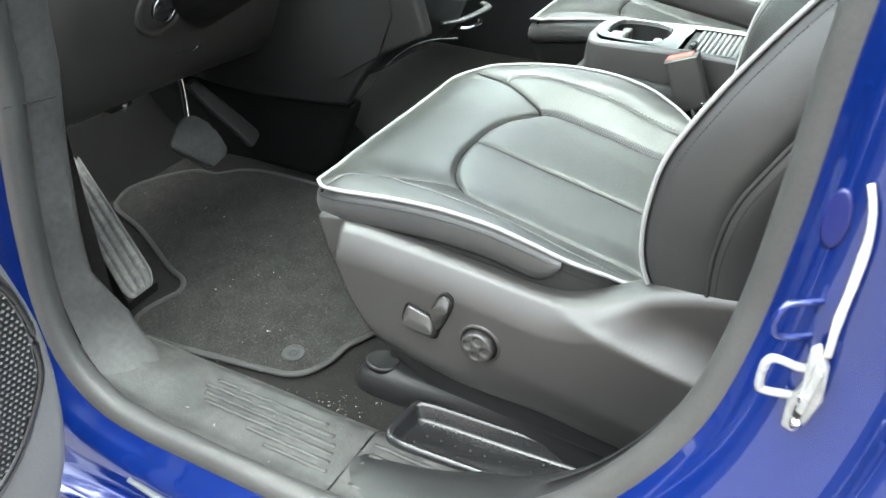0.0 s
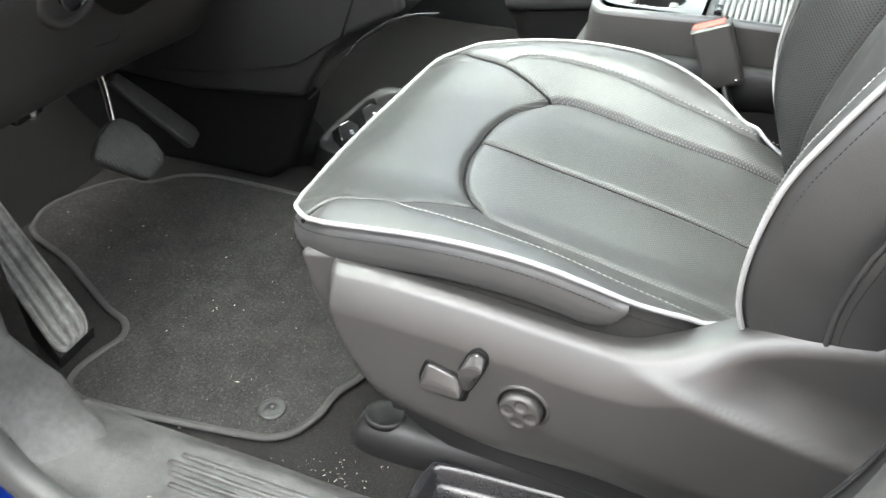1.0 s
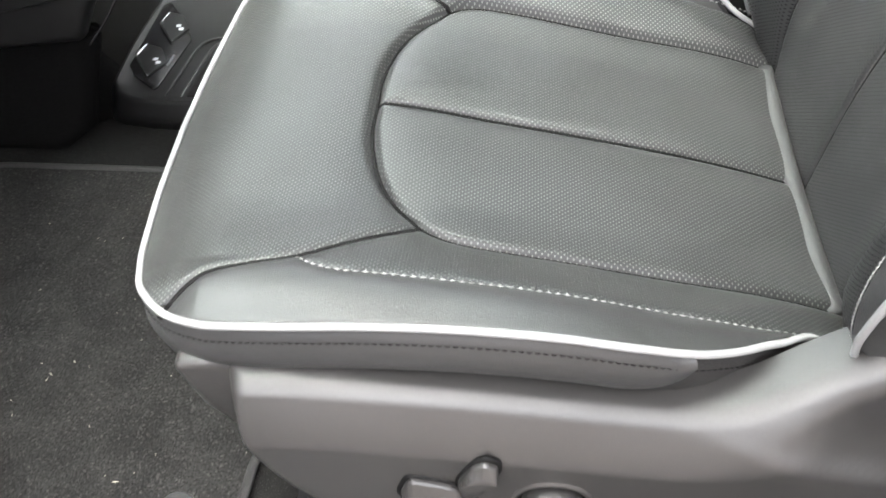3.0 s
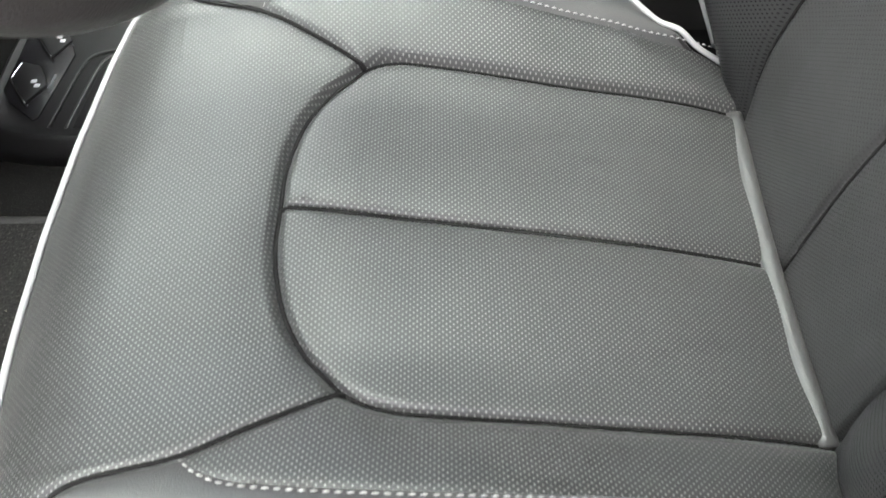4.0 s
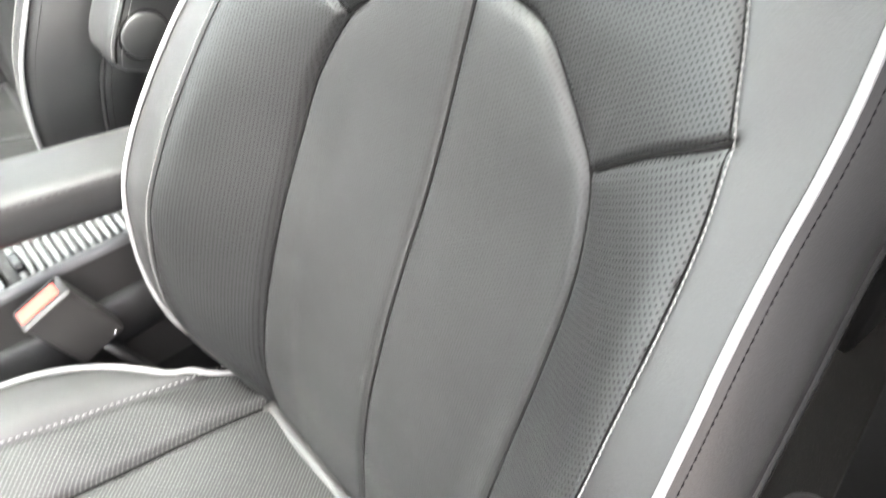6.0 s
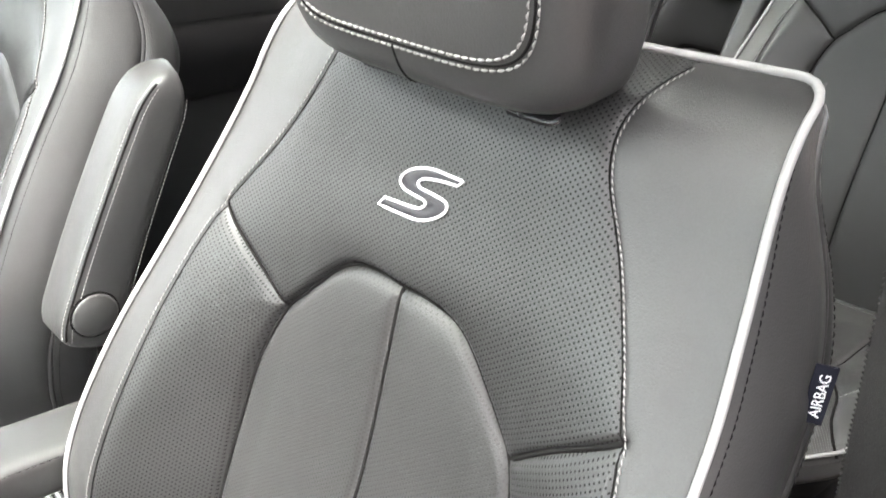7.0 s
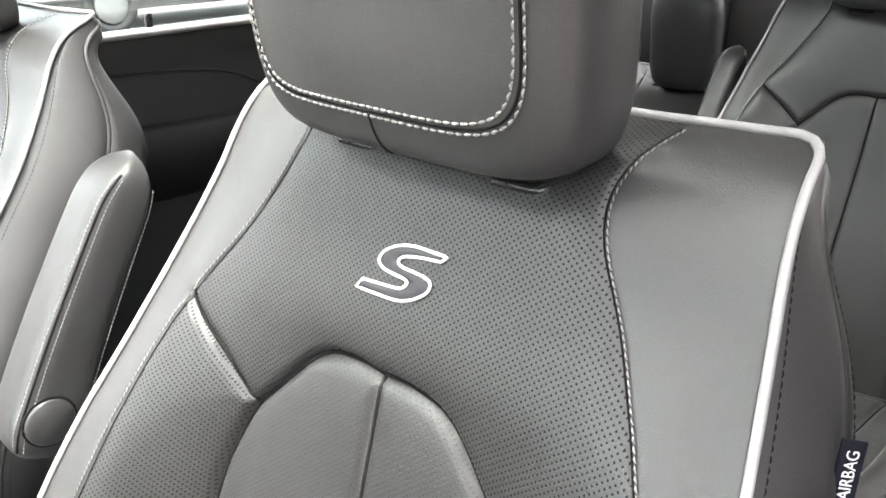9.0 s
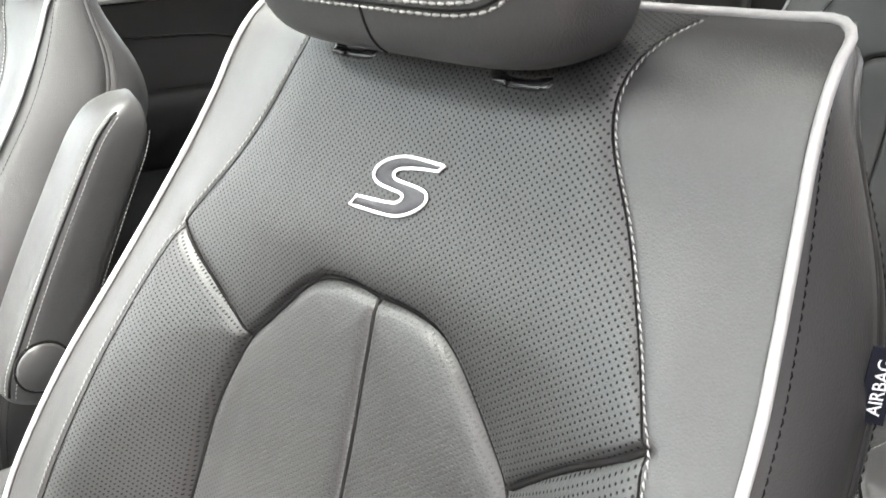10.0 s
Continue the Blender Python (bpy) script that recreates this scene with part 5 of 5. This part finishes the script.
part("bracket_bolt", tube([(-1.012, 1.052, .664), (-1.008, 1.052, .676)], .007, 10), STEEL, dash, "bare metal bolt under the dash")
part("clip", tube([(-.968, .905, .705), (-.966, .925, .706)], .0035, 8), WHITE, dash, "small white clip")
stack = thing("centre_stack", (-.75, CY, .62), "black centre stack with chrome trimmed lower drawer", "centre stack", kind="structure")
rows = []
for y in np.linspace(1.36, 1.66, 24):
    e = .06 * abs((y - CY) / .15) ** 4
    rows.append(np.stack([np.array([-1.0, -.86, -.70, -.61, -.578, -.585, -.66, -.72]) - e, np.full(8, y), np.array([.60, .62, .66, .72, .80, .88, .98, 1.05])], 1))
part("housing", loft(rows, wrap=False), BLACK, stack)
part("drawer_bar", tube(curve([(-.590, 1.470, .762), (-.566, 1.50, .762), (-.560, 1.58, .757), (-.566, 1.63, .752), (-.59, 1.66, .748)], 40), .008, 10, flat=.45), PLASTIC, stack, "dark grey drawer bar")
part("drawer_pull", tube(curve([(-.590, 1.550, .728), (-.580, 1.57, .725), (-.576, 1.61, .722), (-.590, 1.645, .718)], 30), .006, 10, flat=.5), CHROME, stack, "chrome drawer pull")
part("cheek_joint", tube(curve([(-.735, 1.3605, .60), (-.701, 1.3605, .637), (-.640, 1.3605, .712), (-.590, 1.3605, .752), (-.545, 1.3605, .772), (-.50, 1.362, .781)], 40), .0012, 6), GLOSS, stack, "thin joint in the cheek panel")
cheek = slab([(-1.45, .60), (-.98, .575), (-.84, .588), (-.745, .600), (-.722, .640), (-.690, .685), (-.650, .725), (-.56, .770), (-.60, .90), (-1.0, 1.0), (-1.45, 1.0)], 1.362, 1.392, .012, 4, axis="y")
part("cheek_panel", cheek, BLACK, stack, "black plastic cheek beside the footwell")
part("side_carpet", slab([(-1.45, .395), (-.86, .395), (-.80, .44), (-.735, .60), (-1.45, .62)], 1.385, 1.42, .02, 3, axis="y"), DEEP_SHADE, stack, "black carpet on the tunnel side")
# low bin with window switches on the floor in front of the console
bin_ = thing("floor_bin", (-.70, 1.52, .40), "black plastic floor bin with two chrome marked switches", "floor bin")
bin_z = .436
def bin_ring(g, z, lift=0.0):
    c = curve([(-.812 + g, 1.495 + g * .4), (-.795 + g, 1.466 + g), (-.755, 1.452 + g), (-.68, 1.448 + g), (-.52, 1.448 + g), (-.50 - g, 1.47), (-.50 - g, 1.74), (-.52, 1.762 - g), (-.74, 1.762 - g), (-.785 + g, 1.752 - g), (-.800 + g, 1.72 - g * .4), (-.812 + g, 1.60), (-.812 + g, 1.495 + g * .4)], 90)[:-1]
    return np.stack([c[:, 0], c[:, 1], np.full(89, z)], 1)
part("body", loft([bin_ring(-.012, .399), bin_ring(-.006, .420), bin_ring(0, .434), bin_ring(.003, bin_z + .003), bin_ring(.007, bin_z + .003), bin_ring(.012, bin_z - .002), bin_ring(.03, bin_z - .002)]), BLACK, bin_, "black plastic housing with a rounded rim")
plate_o = [(-.800, 1.535), (-.785, 1.512), (-.748, 1.482), (-.742, 1.487), (-.724, 1.60), (-.742, 1.64), (-.785, 1.70), (-.795, 1.69)]
part("switch_plate", slab(plate_o, bin_z - .004, bin_z + .001, .001, axis="z"), GLOSS, bin_, "gloss black switch plate")
for dx, dy in ((0, 0), (.011, .084)):
    key = part("switch", slab([(-.792 + dx, 1.552 + dy), (-.764 + dx, 1.508 + dy), (-.744 + dx, 1.540 + dy), (-.762 + dx, 1.575 + dy), (-.785 + dx, 1.583 + dy)], bin_z, bin_z + .0045, .002, axis="z"), BLACK, bin_, "black rocker switch")
    part("mark", tube(curve([(-.762 + dx, 1.506 + dy, bin_z + .005), (-.778 + dx, 1.528 + dy, bin_z + .005), (-.791 + dx, 1.548 + dy, bin_z + .005), (-.791 + dx, 1.560 + dy, bin_z + .005), (-.786 + dx, 1.582 + dy, bin_z + .005)], 24), .0017, 6), CHROME, key, "chrome edge mark")
    for ox, oy in ((.0, .0), (.006, -.008)):
        part("symbol", box(-.762 + dx + ox, 1.546 + dy + oy, bin_z + .0047, .007, .006, .0012, .0005), WHITE, key, "small white symbol bar")
part("mark_line", box(-.740, 1.548, bin_z + .002, .003, .026, .0014, .0004, Matrix.Rotation(radians(-7), 4, "Z")), STEEL, bin_, "pale indicator line")
for x0, z0, r0 in ((-.722, .0, .0018), (-.702, -.004, .0030)):
    part("trough_rim", tube(curve([(x0 - .002, 1.470, bin_z + z0), (x0 + .004, 1.52, bin_z + z0), (x0 + .012, 1.573, bin_z + z0), (x0 + .026, 1.60, bin_z + z0), (x0 + .07, 1.61, bin_z + z0), (x0 + .15, 1.61, bin_z + z0)], 40), r0, 6), PLASTIC, bin_, "moulded trough edge")
part("trough", slab([(-.695, 1.47), (-.685, 1.57), (-.66, 1.60), (-.53, 1.60), (-.53, 1.47)], bin_z - .004, bin_z - .0005, .001, axis="z"), BLACK, bin_)

# ---- centre console ----
console = thing("centre_console", (-.02, CY, .40), "charcoal centre console with silver trimmed cup holders", "console")
def console_ring(x, top, hw):
    a = np.array([(-hw, .40), (-hw - .004, .60), (-hw - .002, top - .03), (-hw + .004, top - .006), (-hw + .012, top), (hw - .012, top), (hw - .004, top - .006), (hw + .002, top - .03), (hw + .004, .60), (hw, .40)])
    return np.stack([np.full(10, x), CY + a[:, 0], a[:, 1]], 1)
part("body", loft([console_ring(x, t, h) for x, t, h in ((-.325, .70, .050), (-.318, .725, .060), (-.300, .730, .066), (-.26, .732, .069), (.0, .733, .070), (.3, .733, .070), (.5, .733, .068))]), BLACK, console, "dark console core", smooth=False)
def deck_line(gx, gy):
    return curve([(-.302 + gx, CY - .030), (-.296 + gx, CY - .052 + gy), (-.275 + gx * .5, CY - .069 + gy), (-.20, CY - .0725 + gy), (0, CY - .074 + gy), (.25, CY - .074 + gy), (.50, CY - .074 + gy), (.50, CY + .074 - gy), (.25, CY + .074 - gy), (0, CY + .074 - gy), (-.20, CY + .0725 - gy), (-.275 + gx * .5, CY + .069 - gy), (-.296 + gx, CY + .052 - gy), (-.302 + gx, CY + .030), (-.302 + gx, CY - .030)], 160)[:-1]
def deck_ring(gx, gy, z):
    q = deck_line(gx, gy)
    return np.c_[q, np.full(len(q), z) + .010 * np.clip((q[:, 0] + .31) / .2, 0, 1)]
part("side_wall", loft([deck_ring(-.004, -.001, .60), deck_ring(-.004, -.004, .70), deck_ring(0, 0, .770), deck_ring(.002, .002, .781)], caps=False), PLASTIC, console, "charcoal plastic console side")
part("edge_trim", loft([deck_ring(.002, .002, .781), deck_ring(.003, .003, .787), deck_ring(.007, .006, .790), deck_ring(.013, .011, .7895), deck_ring(.016, .014, .786)], caps=False), SILVER, console, "satin silver edge trim")
well = curve([(-.270, CY), (-.266, CY - .032), (-.246, CY - .049), (-.215, CY - .053), (-.188, CY - .049), (-.171, CY - .034), (-.167, CY), (-.171, CY + .034), (-.188, CY + .049), (-.215, CY + .053), (-.246, CY + .049), (-.266, CY + .032), (-.270, CY)], 160)[:-1]
wc0 = well.mean(0)
inner = np.stack([(well[:, 0] - wc0[0]), (well[:, 1] - wc0[1])], 1)
def well_ring(k, z):
    return np.c_[wc0 + inner * k, np.full(len(well), z)]
lid = curve([(-.139, CY - .060), (-.20, CY - .0595), (-.262, CY - .0575), (-.282, CY - .038), (-.287, CY), (-.282, CY + .038), (-.262, CY + .0575), (-.20, CY + .0595), (-.139, CY + .060), (-.139, CY), (-.139, CY - .060)], 160)[:-1]
def around(q, c):
    ang = np.arctan2(q[:, 1] - c[1], q[:, 0] - c[0])
    return q[np.argsort(ang)]
lid, rim_in = around(lid, wc0), around(wc0 + inner, wc0)
part("deck", loft([np.c_[lid, np.full(len(lid), .7965)], np.c_[rim_in * .92 + lid * .08, np.full(len(lid), .7975)], np.c_[rim_in, np.full(len(lid), .7955)], np.c_[wc0 + (rim_in - wc0) * .975, np.full(len(lid), .790)]], caps=False), SILVER, console, "satin silver cup holder surround")
part("cup_well", loft([well_ring(.985, .793), well_ring(.95, .76), well_ring(.90, .738), well_ring(.02, .7365)], caps=False), BLACK, console, "deep black cup holder well")
w = np.linspace(0, 2 * math.pi, 48, endpoint=False)
def cup(r, z):
    return np.stack([-.212 + r * np.cos(w), CY + .004 + r * np.sin(w), np.full(48, z)], 1)
part("cup_ring", loft([cup(.040, .737), cup(.040, .758), cup(.038, .762), cup(.035, .758), cup(.034, .738)], caps=False), GLOSS, console, "black rubber cup ring")
part("cup_lip", tube(well_ring(1.0, .7968), .0012, 6, closed=True), CHROME, console, "thin bright lip round the cup holder")
part("cup_finger", box(-.246, CY + .020, .772, .016, .022, .034, .005), PLASTIC, console)
part("cup_pad", box(-.250, CY - .024, .789, .026, .030, .012, .005), SILVER, console)
part("cup_divider", box(-.182, CY - .026, .786, .014, .030, .016, .005), SILVER, console)
part("tambour_bed", box(.185, CY, .785, .64, .118, .010, .002), BLACK, console)
part("latch", box(-.119, CY - .036, .7990, .010, .024, .008, .002), GLOSS, console, "black sliding latch")
for i in range(70):
    part("slat", box(-.119 + .0086 * i, CY, .7925, .0064, .114, .0050, .0014, seg=1), SILVER, console)
# coloured black to put in the shade of the gap beside the cushion
part("side_moulding", loft([np.stack([np.full(12, x), 1.432 - d * np.sin(a), z + h * np.cos(a)], 1) for a in [np.linspace(0, math.pi, 12)] for x, d, z, h in ((-.36, .002, .62, .02), (-.30, .010, .66, .05), (-.2, .016, .695, .045), (.0, .018, .712, .032), (.3, .018, .715, .030), (.5, .016, .715, .030))], wrap=False), BLACK, console)

# the driver's inner armrest, folded down over the console's edge
rows = []
w16 = np.linspace(0, 2 * math.pi, 28, endpoint=False)
for t in np.linspace(0, 1, 30):
    x = .15 - .47 * t
    e = math.sqrt(max(.02, 1 - max(0, (t - .88) / .12) ** 2)) * math.sqrt(max(.02, 1 - max(0, (.06 - t) / .06) ** 2))
    cz = .878 - .15 * x
    rows.append(np.stack([np.full(28, x), 1.434 + .037 * e * np.sign(np.cos(w16)) * np.abs(np.cos(w16)) ** .45, cz + .026 * e * np.sign(np.sin(w16)) * np.abs(np.sin(w16)) ** .45], 1))
arm_d = part("armrest", loft(rows), HIDE, driver, "padded leather armrest, folded down")
for zz in (.020, -.020):
    xs = np.linspace(.12, -.27, 60)
    part("stitching", stitches(np.stack([xs, np.full(60, 1.434 - .0362), .878 - .15 * xs + zz], 1), (0, -1, 0), .0046, .0018, .0006), THREAD_AND_SEAM_SHADE, arm_d)

# buckle beside the driver
buckle = thing("seat_belt_buckle", (-.06, 1.40, .66), "black plastic seat belt buckle with a red button", "buckle")
ax = np.array([-.38, .0, .925])
ax /= np.linalg.norm(ax)
bx_ = np.array([.925, 0, .38])
M = Matrix(((bx_[0], 0, ax[0], 0), (0, 1, 0, 0), (bx_[2], 0, ax[2], 0), (0, 0, 0, 1)))
c = np.array([-.121, 1.402, .802]) - ax * .044
part("housing", box(*c, .052, .026, .088, .006, M, 3), PLASTIC, buckle)
part("collar", box(*(c + ax * .0425), .054, .028, .006, .003, M, 2), PLASTIC, buckle)
part("release_button", box(*(c + ax * .0455 + bx_ * -.002), .042, .017, .004, .0015, M), RED, buckle, "red release button")
part("slot", box(*(c + ax * .0462 + np.array([0, .0085, 0])), .044, .004, .004, .001, M), BLACK, buckle)
part("rivet", tube([c + bx_ * .018 - ax * .036 + np.array([0, -.0125, 0]), c + bx_ * .018 - ax * .036 + np.array([0, -.0145, 0])], .0022, 8), CHROME, buckle)
part("stalk", tube([c - ax * .04, c - ax * .10, c - ax * .16], .014, 10, flat=.4), BLACK, buckle)

# steering wheel
wheel = thing("steering_wheel", (-.43, YC - .004, 1.11), "dark leather steering wheel with a silver inlay and pale lacing", "steering wheel")
tl = radians(30)
wy, wz = np.array([0, 1.0, 0]), np.array([-math.sin(tl), 0, math.cos(tl)])
wn_ = np.cross(wy, wz)
wc = np.array([-.43, YC - .004, 1.11])
if wn_[0] < 0:
    wn_ = -wn_
a = np.linspace(0, 2 * math.pi, 140, endpoint=False)
def rim(r, h=0.0, ang=a):
    return wc + r * (np.cos(ang)[:, None] * wy + np.sin(ang)[:, None] * wz) + wn_ * h
sides = np.linspace(0, 2 * math.pi, 20, endpoint=False)
rows = [rim(.1645 + .025 * math.cos(q), .0225 * math.sin(q)) for q in sides]
r = np.array(rows).transpose(1, 0, 2)
part("rim", (r.reshape(-1, 3), grid_faces(20, 140, True) + [(139 * 20 + j, 139 * 20 + (j + 1) % 20, (j + 1) % 20, j) for j in range(20)]), RIM, wheel, "dark leather rim")
low = np.linspace(math.pi * 1.08, math.pi * 1.92, 90)
part("inlay", tube(rim(.1765, .0192, low), .0032, 12, flat=.5, up=tuple(wn_)), BRIGHT, wheel, "satin silver inlay in the rim")
for sign in (-1, 1):
    knots = [(70, .1425), (55, .1425), (40, .1425), (30, .1430), (25.5, .1395), (26.5, .131), (30, .119), (35, .107), (42, .095)]
    lace = curve([wc + rr * (math.sin(sign * radians(g)) * wy - math.cos(radians(g)) * wz) + wn_ * .0125 for g, rr in knots], 200)
    for lean in (.0055, -.0055):
        part("lacing", stitches(lace, wn_, .0032, .0008, .0010, lean), THREAD, wheel, "pale crossed lacing", kind="stuff")
hub = []
for rr, h in ((.075, -.03), (.078, .0), (.070, .018), (.045, .026), (.01, .028)):
    hub.append(wc + rr * (1.15 * np.cos(w)[:, None] * wy + .9 * np.sin(w)[:, None] * wz) + wn_ * h)
part("hub", loft(hub), HIDE, wheel, "dark airbag cover")
for q in (.12, math.pi - .12, math.pi * 1.5):
    d_ = math.cos(q) * wy + math.sin(q) * wz
    s_ = -math.sin(q) * wy + math.cos(q) * wz
    wide = ((.04, .060), (.08, .062), (.11, .063), (.135, .066), (.158, .074)) if q > 3.5 else ((.06, .040), (.10, .026), (.14, .030), (.165, .042))
    rows = [[wc + d_ * t + s_ * (h * wd) + wn_ * k for h, k in ((-1, -.002), (-.93, .009), (-.6, .012), (.6, .012), (.93, .009), (1, -.002), (.6, -.012), (-.6, -.012))] for t, wd in wide]
    part("spoke", loft(rows), RIM, wheel, "leather covered spoke")
part("spoke_slot", tube([wc - wz * .1225 + wy * v + wn_ * .0125 for v in (-.030, -.02, 0, .02, .030)], .0065, 10, flat=.35, up=tuple(wn_)), GLOSS, wheel, "dark slot in the lower spoke")
part("spoke_accent", tube([wc - wz * .1155 + wy * v + wn_ * .0135 for v in (-.030, -.02, 0, .02, .030)], .0035, 10, flat=.5, up=tuple(wn_)), SILVER, wheel, "silver accent in the lower spoke")
part("column", tube([wc - wn_ * .02, wc - wn_ * .25, wc - wn_ * .50], .045, 20), BLACK, wheel, "black column shroud")

# ---- rows behind ----
def rear_seat(name, label, plain_head=False):
    s = front_seat(name, label, .0042, False, False, "rear seats", plain_head)
    part("seat_base", box(-.20, YC, .52, .46, .44, .24, .02), BLACK, s, "black plastic seat base")
    return s
second = rear_seat("second_row_seat", "charcoal leather second row seat with white piping")
armrest(second, YC + .276, -1, .022)
second.location = (-.20 + 1.206, YC + .06, .366)
copy_thing(second, Matrix.Translation((-.20 + 1.206, 2 * CY - YC + .05, .366)))
third = rear_seat("third_row_seat", "dark leather third row seat with a plain head restraint", True)
third.location = (-.20 + 1.56, 1.735 - .47, .115)
copy_thing(third, Matrix.Translation((-.20 + 1.56, 1.735, .115)))
foot = thing("floor_riser", (1.6, CY, .40), "black carpeted riser under the rear seats", "riser", kind="structure")
part("step", slab([(1.9, .80), (3.19, .80), (3.19, 2.25), (1.9, 2.25)], .3995, .44, .004, axis="z"), CARPET, foot, smooth=False)

# driver's door, swung open
door = thing("front_door", (-.66, .58, .30), "open front door with charcoal trim and woven speaker grille", "car door")
hinge = np.array([-.6505, .543, 0])
along, face_out = np.array([-.037, -1, 0]), np.array([1, -.037, 0])
along, face_out = along / np.linalg.norm(along), face_out / np.linalg.norm(face_out)
def door_at(s, z, h):
    return hinge + along * s + face_out * h + np.array([0, 0, z])
def door_slab(outline, h0, h1, bevel):
    bm = slab(outline, h0, h1, bevel, 3, axis="x")
    m = Matrix(((face_out[0], along[0], 0, hinge[0]), (face_out[1], along[1], 0, hinge[1]), (0, 0, 1, 0), (0, 0, 0, 1)))
    bmesh.ops.transform(bm, matrix=m, verts=bm.verts)
    return bm
part("skin", door_slab([(.19, .32), (.02, .50), (.01, 1.05), (.95, 1.08), (1.0, .32)], -.16, -.12, .012), BLUE, door, "blue outer skin")
part("frame", door_slab([(.18, .34), (.025, .52), (.02, 1.04), (.93, 1.06), (.97, .34)], -.12, -.04, .006), BLUE, door, "blue inner frame")
trim_outline = curve([(.12, .31), (.050, .365), (.006, .433), (-.015, .50), (-.026, .58), (-.027, .66), (-.014, .74), (.0, .82), (.004, .92), (.01, 1.02), (.2, 1.04), (.9, 1.05), (.92, .34), (.5, .27), (.25, .27), (.12, .31)], 90)[:-1]
panel_ = part("trim_panel", door_slab(trim_outline, -.04, .0, .014), TRIM, door, "charcoal door trim panel")
gr = curve([(-.006, .64), (.003, .59), (.042, .532), (.086, .494), (.135, .472), (.20, .462), (.28, .49), (.33, .58), (.33, .66), (.27, .76), (.16, .80), (.06, .79), (.010, .74), (-.006, .68), (-.006, .64)], 80)[:-1]
part("grille_rim", tube(np.array([door_at(s - .006 * (s < .2), z, .001) for s, z in gr]), .0045, 8, closed=True), GLOSS, panel_, "black speaker grille rim")
part("outer_rim", tube(np.array([door_at(.16 + (s - .16) * 1.05, .63 + (z - .63) * 1.10, .0) for s, z in gr]), .0025, 6, closed=True), PLASTIC, panel_)
grille = part("speaker_grille", door_slab(gr, -.005, .0015, .001), BLACK, panel_, "black woven speaker grille", smooth=False)
geos = []
gs, gz = np.meshgrid(np.arange(50), np.arange(50))
gs, gz = (-.02 + .0074 * gs + .0037 * (gz % 2)).ravel(), (.452 + .0074 * gz).ravel()
keep = inside(gs, gz, gr)
for s, z in zip(gs[keep], gz[keep]):
    base = [door_at(s + a_, z + b_, .0016) for a_, b_ in ((.0033, 0), (0, .0026), (-.0033, 0), (0, -.0026))]
    geos.append((np.array(base + [door_at(s, z, .0042)]), [(0, 1, 4), (1, 2, 4), (2, 3, 4), (3, 0, 4)]))
part("grille_weave", join(*geos), PLASTIC, grille, "woven grille relief", smooth=False, kind="stuff")
part("badge", door_slab([(.034, .743), (.037, .751), (.062, .744), (.059, .736)], .004, .0075, .001), CHROME, grille, "small chrome bar badge")

# the driver's belt, hanging beside the pillar
belt = thing("seat_belt", (.25, .83, .45), "black woven seat belt hanging beside the pillar", "seat belt")
zs = np.linspace(.52, 1.46, 40)
rows = [np.stack([.25 + .02 * np.sin(zs * 4) + d, .8565 + .087 * (zs - 1.166) + o, zs], 1) for o, d in ((0, 0), (-.002, .0007), (-.046, .0007), (-.048, 0), (-.046, -.0007), (-.002, -.0007), (0, 0))]
part("webbing", loft(rows, wrap=False), FABRIC, belt)
part("woven_edge", stitches(rows[0], (0, 1, 0), .0022, .0012, .0007), FABRIC, belt, "woven edge")

# ---- outdoors ----
# unseen wall, added to cut sky light and bounce warmth onto the seat side
solo("light_block_wall", slab([(-7, 0), (9, 0), (9, 2.6), (-7, 2.6)], -2.9, -2.7, .01, axis="y"), material("warm_bounce_grey", (.50, .42, .37), .9, grain=.2, grain_size=60, bump=.5, bump_size=120, wear=.15, wear_size=1.5), "unseen brown-grey wall added to block and warm the door-side light", "wall", kind="structure", smooth=False)

ground = solo("ground", slab([(-60, -60), (60, -60), (60, 60), (-60, 60)], -.10, 0, 0, axis="z"), ASPHALT, "pale dusty concrete ground", "ground", kind="structure", smooth=False)
van = thing("parked_car", (5.6, 11.2, 0), "white parked car with dark lower trim", "car")
prof = curve([(-.2, .42), (-.25, .70), (-.10, .95), (.6, 1.02), (1.6, 1.5), (3.2, 1.52), (4.0, 1.05), (4.1, .45)], 50)
part("body", slab([tuple(p) for p in prof + np.array([3.8, 0])] + [(7.85, .42)], 10.45, 12.05, .05, 4, axis="y"), WHITE_CAR, van, "white painted body")
part("lower_trim", slab([(3.62, .26), (3.58, .44), (7.9, .46), (7.85, .26)], 10.41, 12.09, .03, 3, axis="y"), BLACK, van, "black lower cladding")
for x in (4.45, 7.0):
    wr = np.linspace(0, 2 * math.pi, 40, endpoint=False)
    tyre = part("wheel", loft([np.stack([x + r * np.cos(wr), np.full(40, y), .33 + r * np.sin(wr)], 1) for r, y in ((.20, 10.45), (.24, 10.39), (.32, 10.38), (.34, 10.41), (.34, 10.57), (.30, 10.60))]), BLACK, van, "black tyre")
    part("rim", loft([np.stack([x + r * np.cos(wr), np.full(40, y), .33 + r * np.sin(wr)], 1) for r, y in ((.21, 10.40), (.20, 10.385), (.10, 10.40), (.03, 10.39))]), SILVER, tyre, "silver rim")
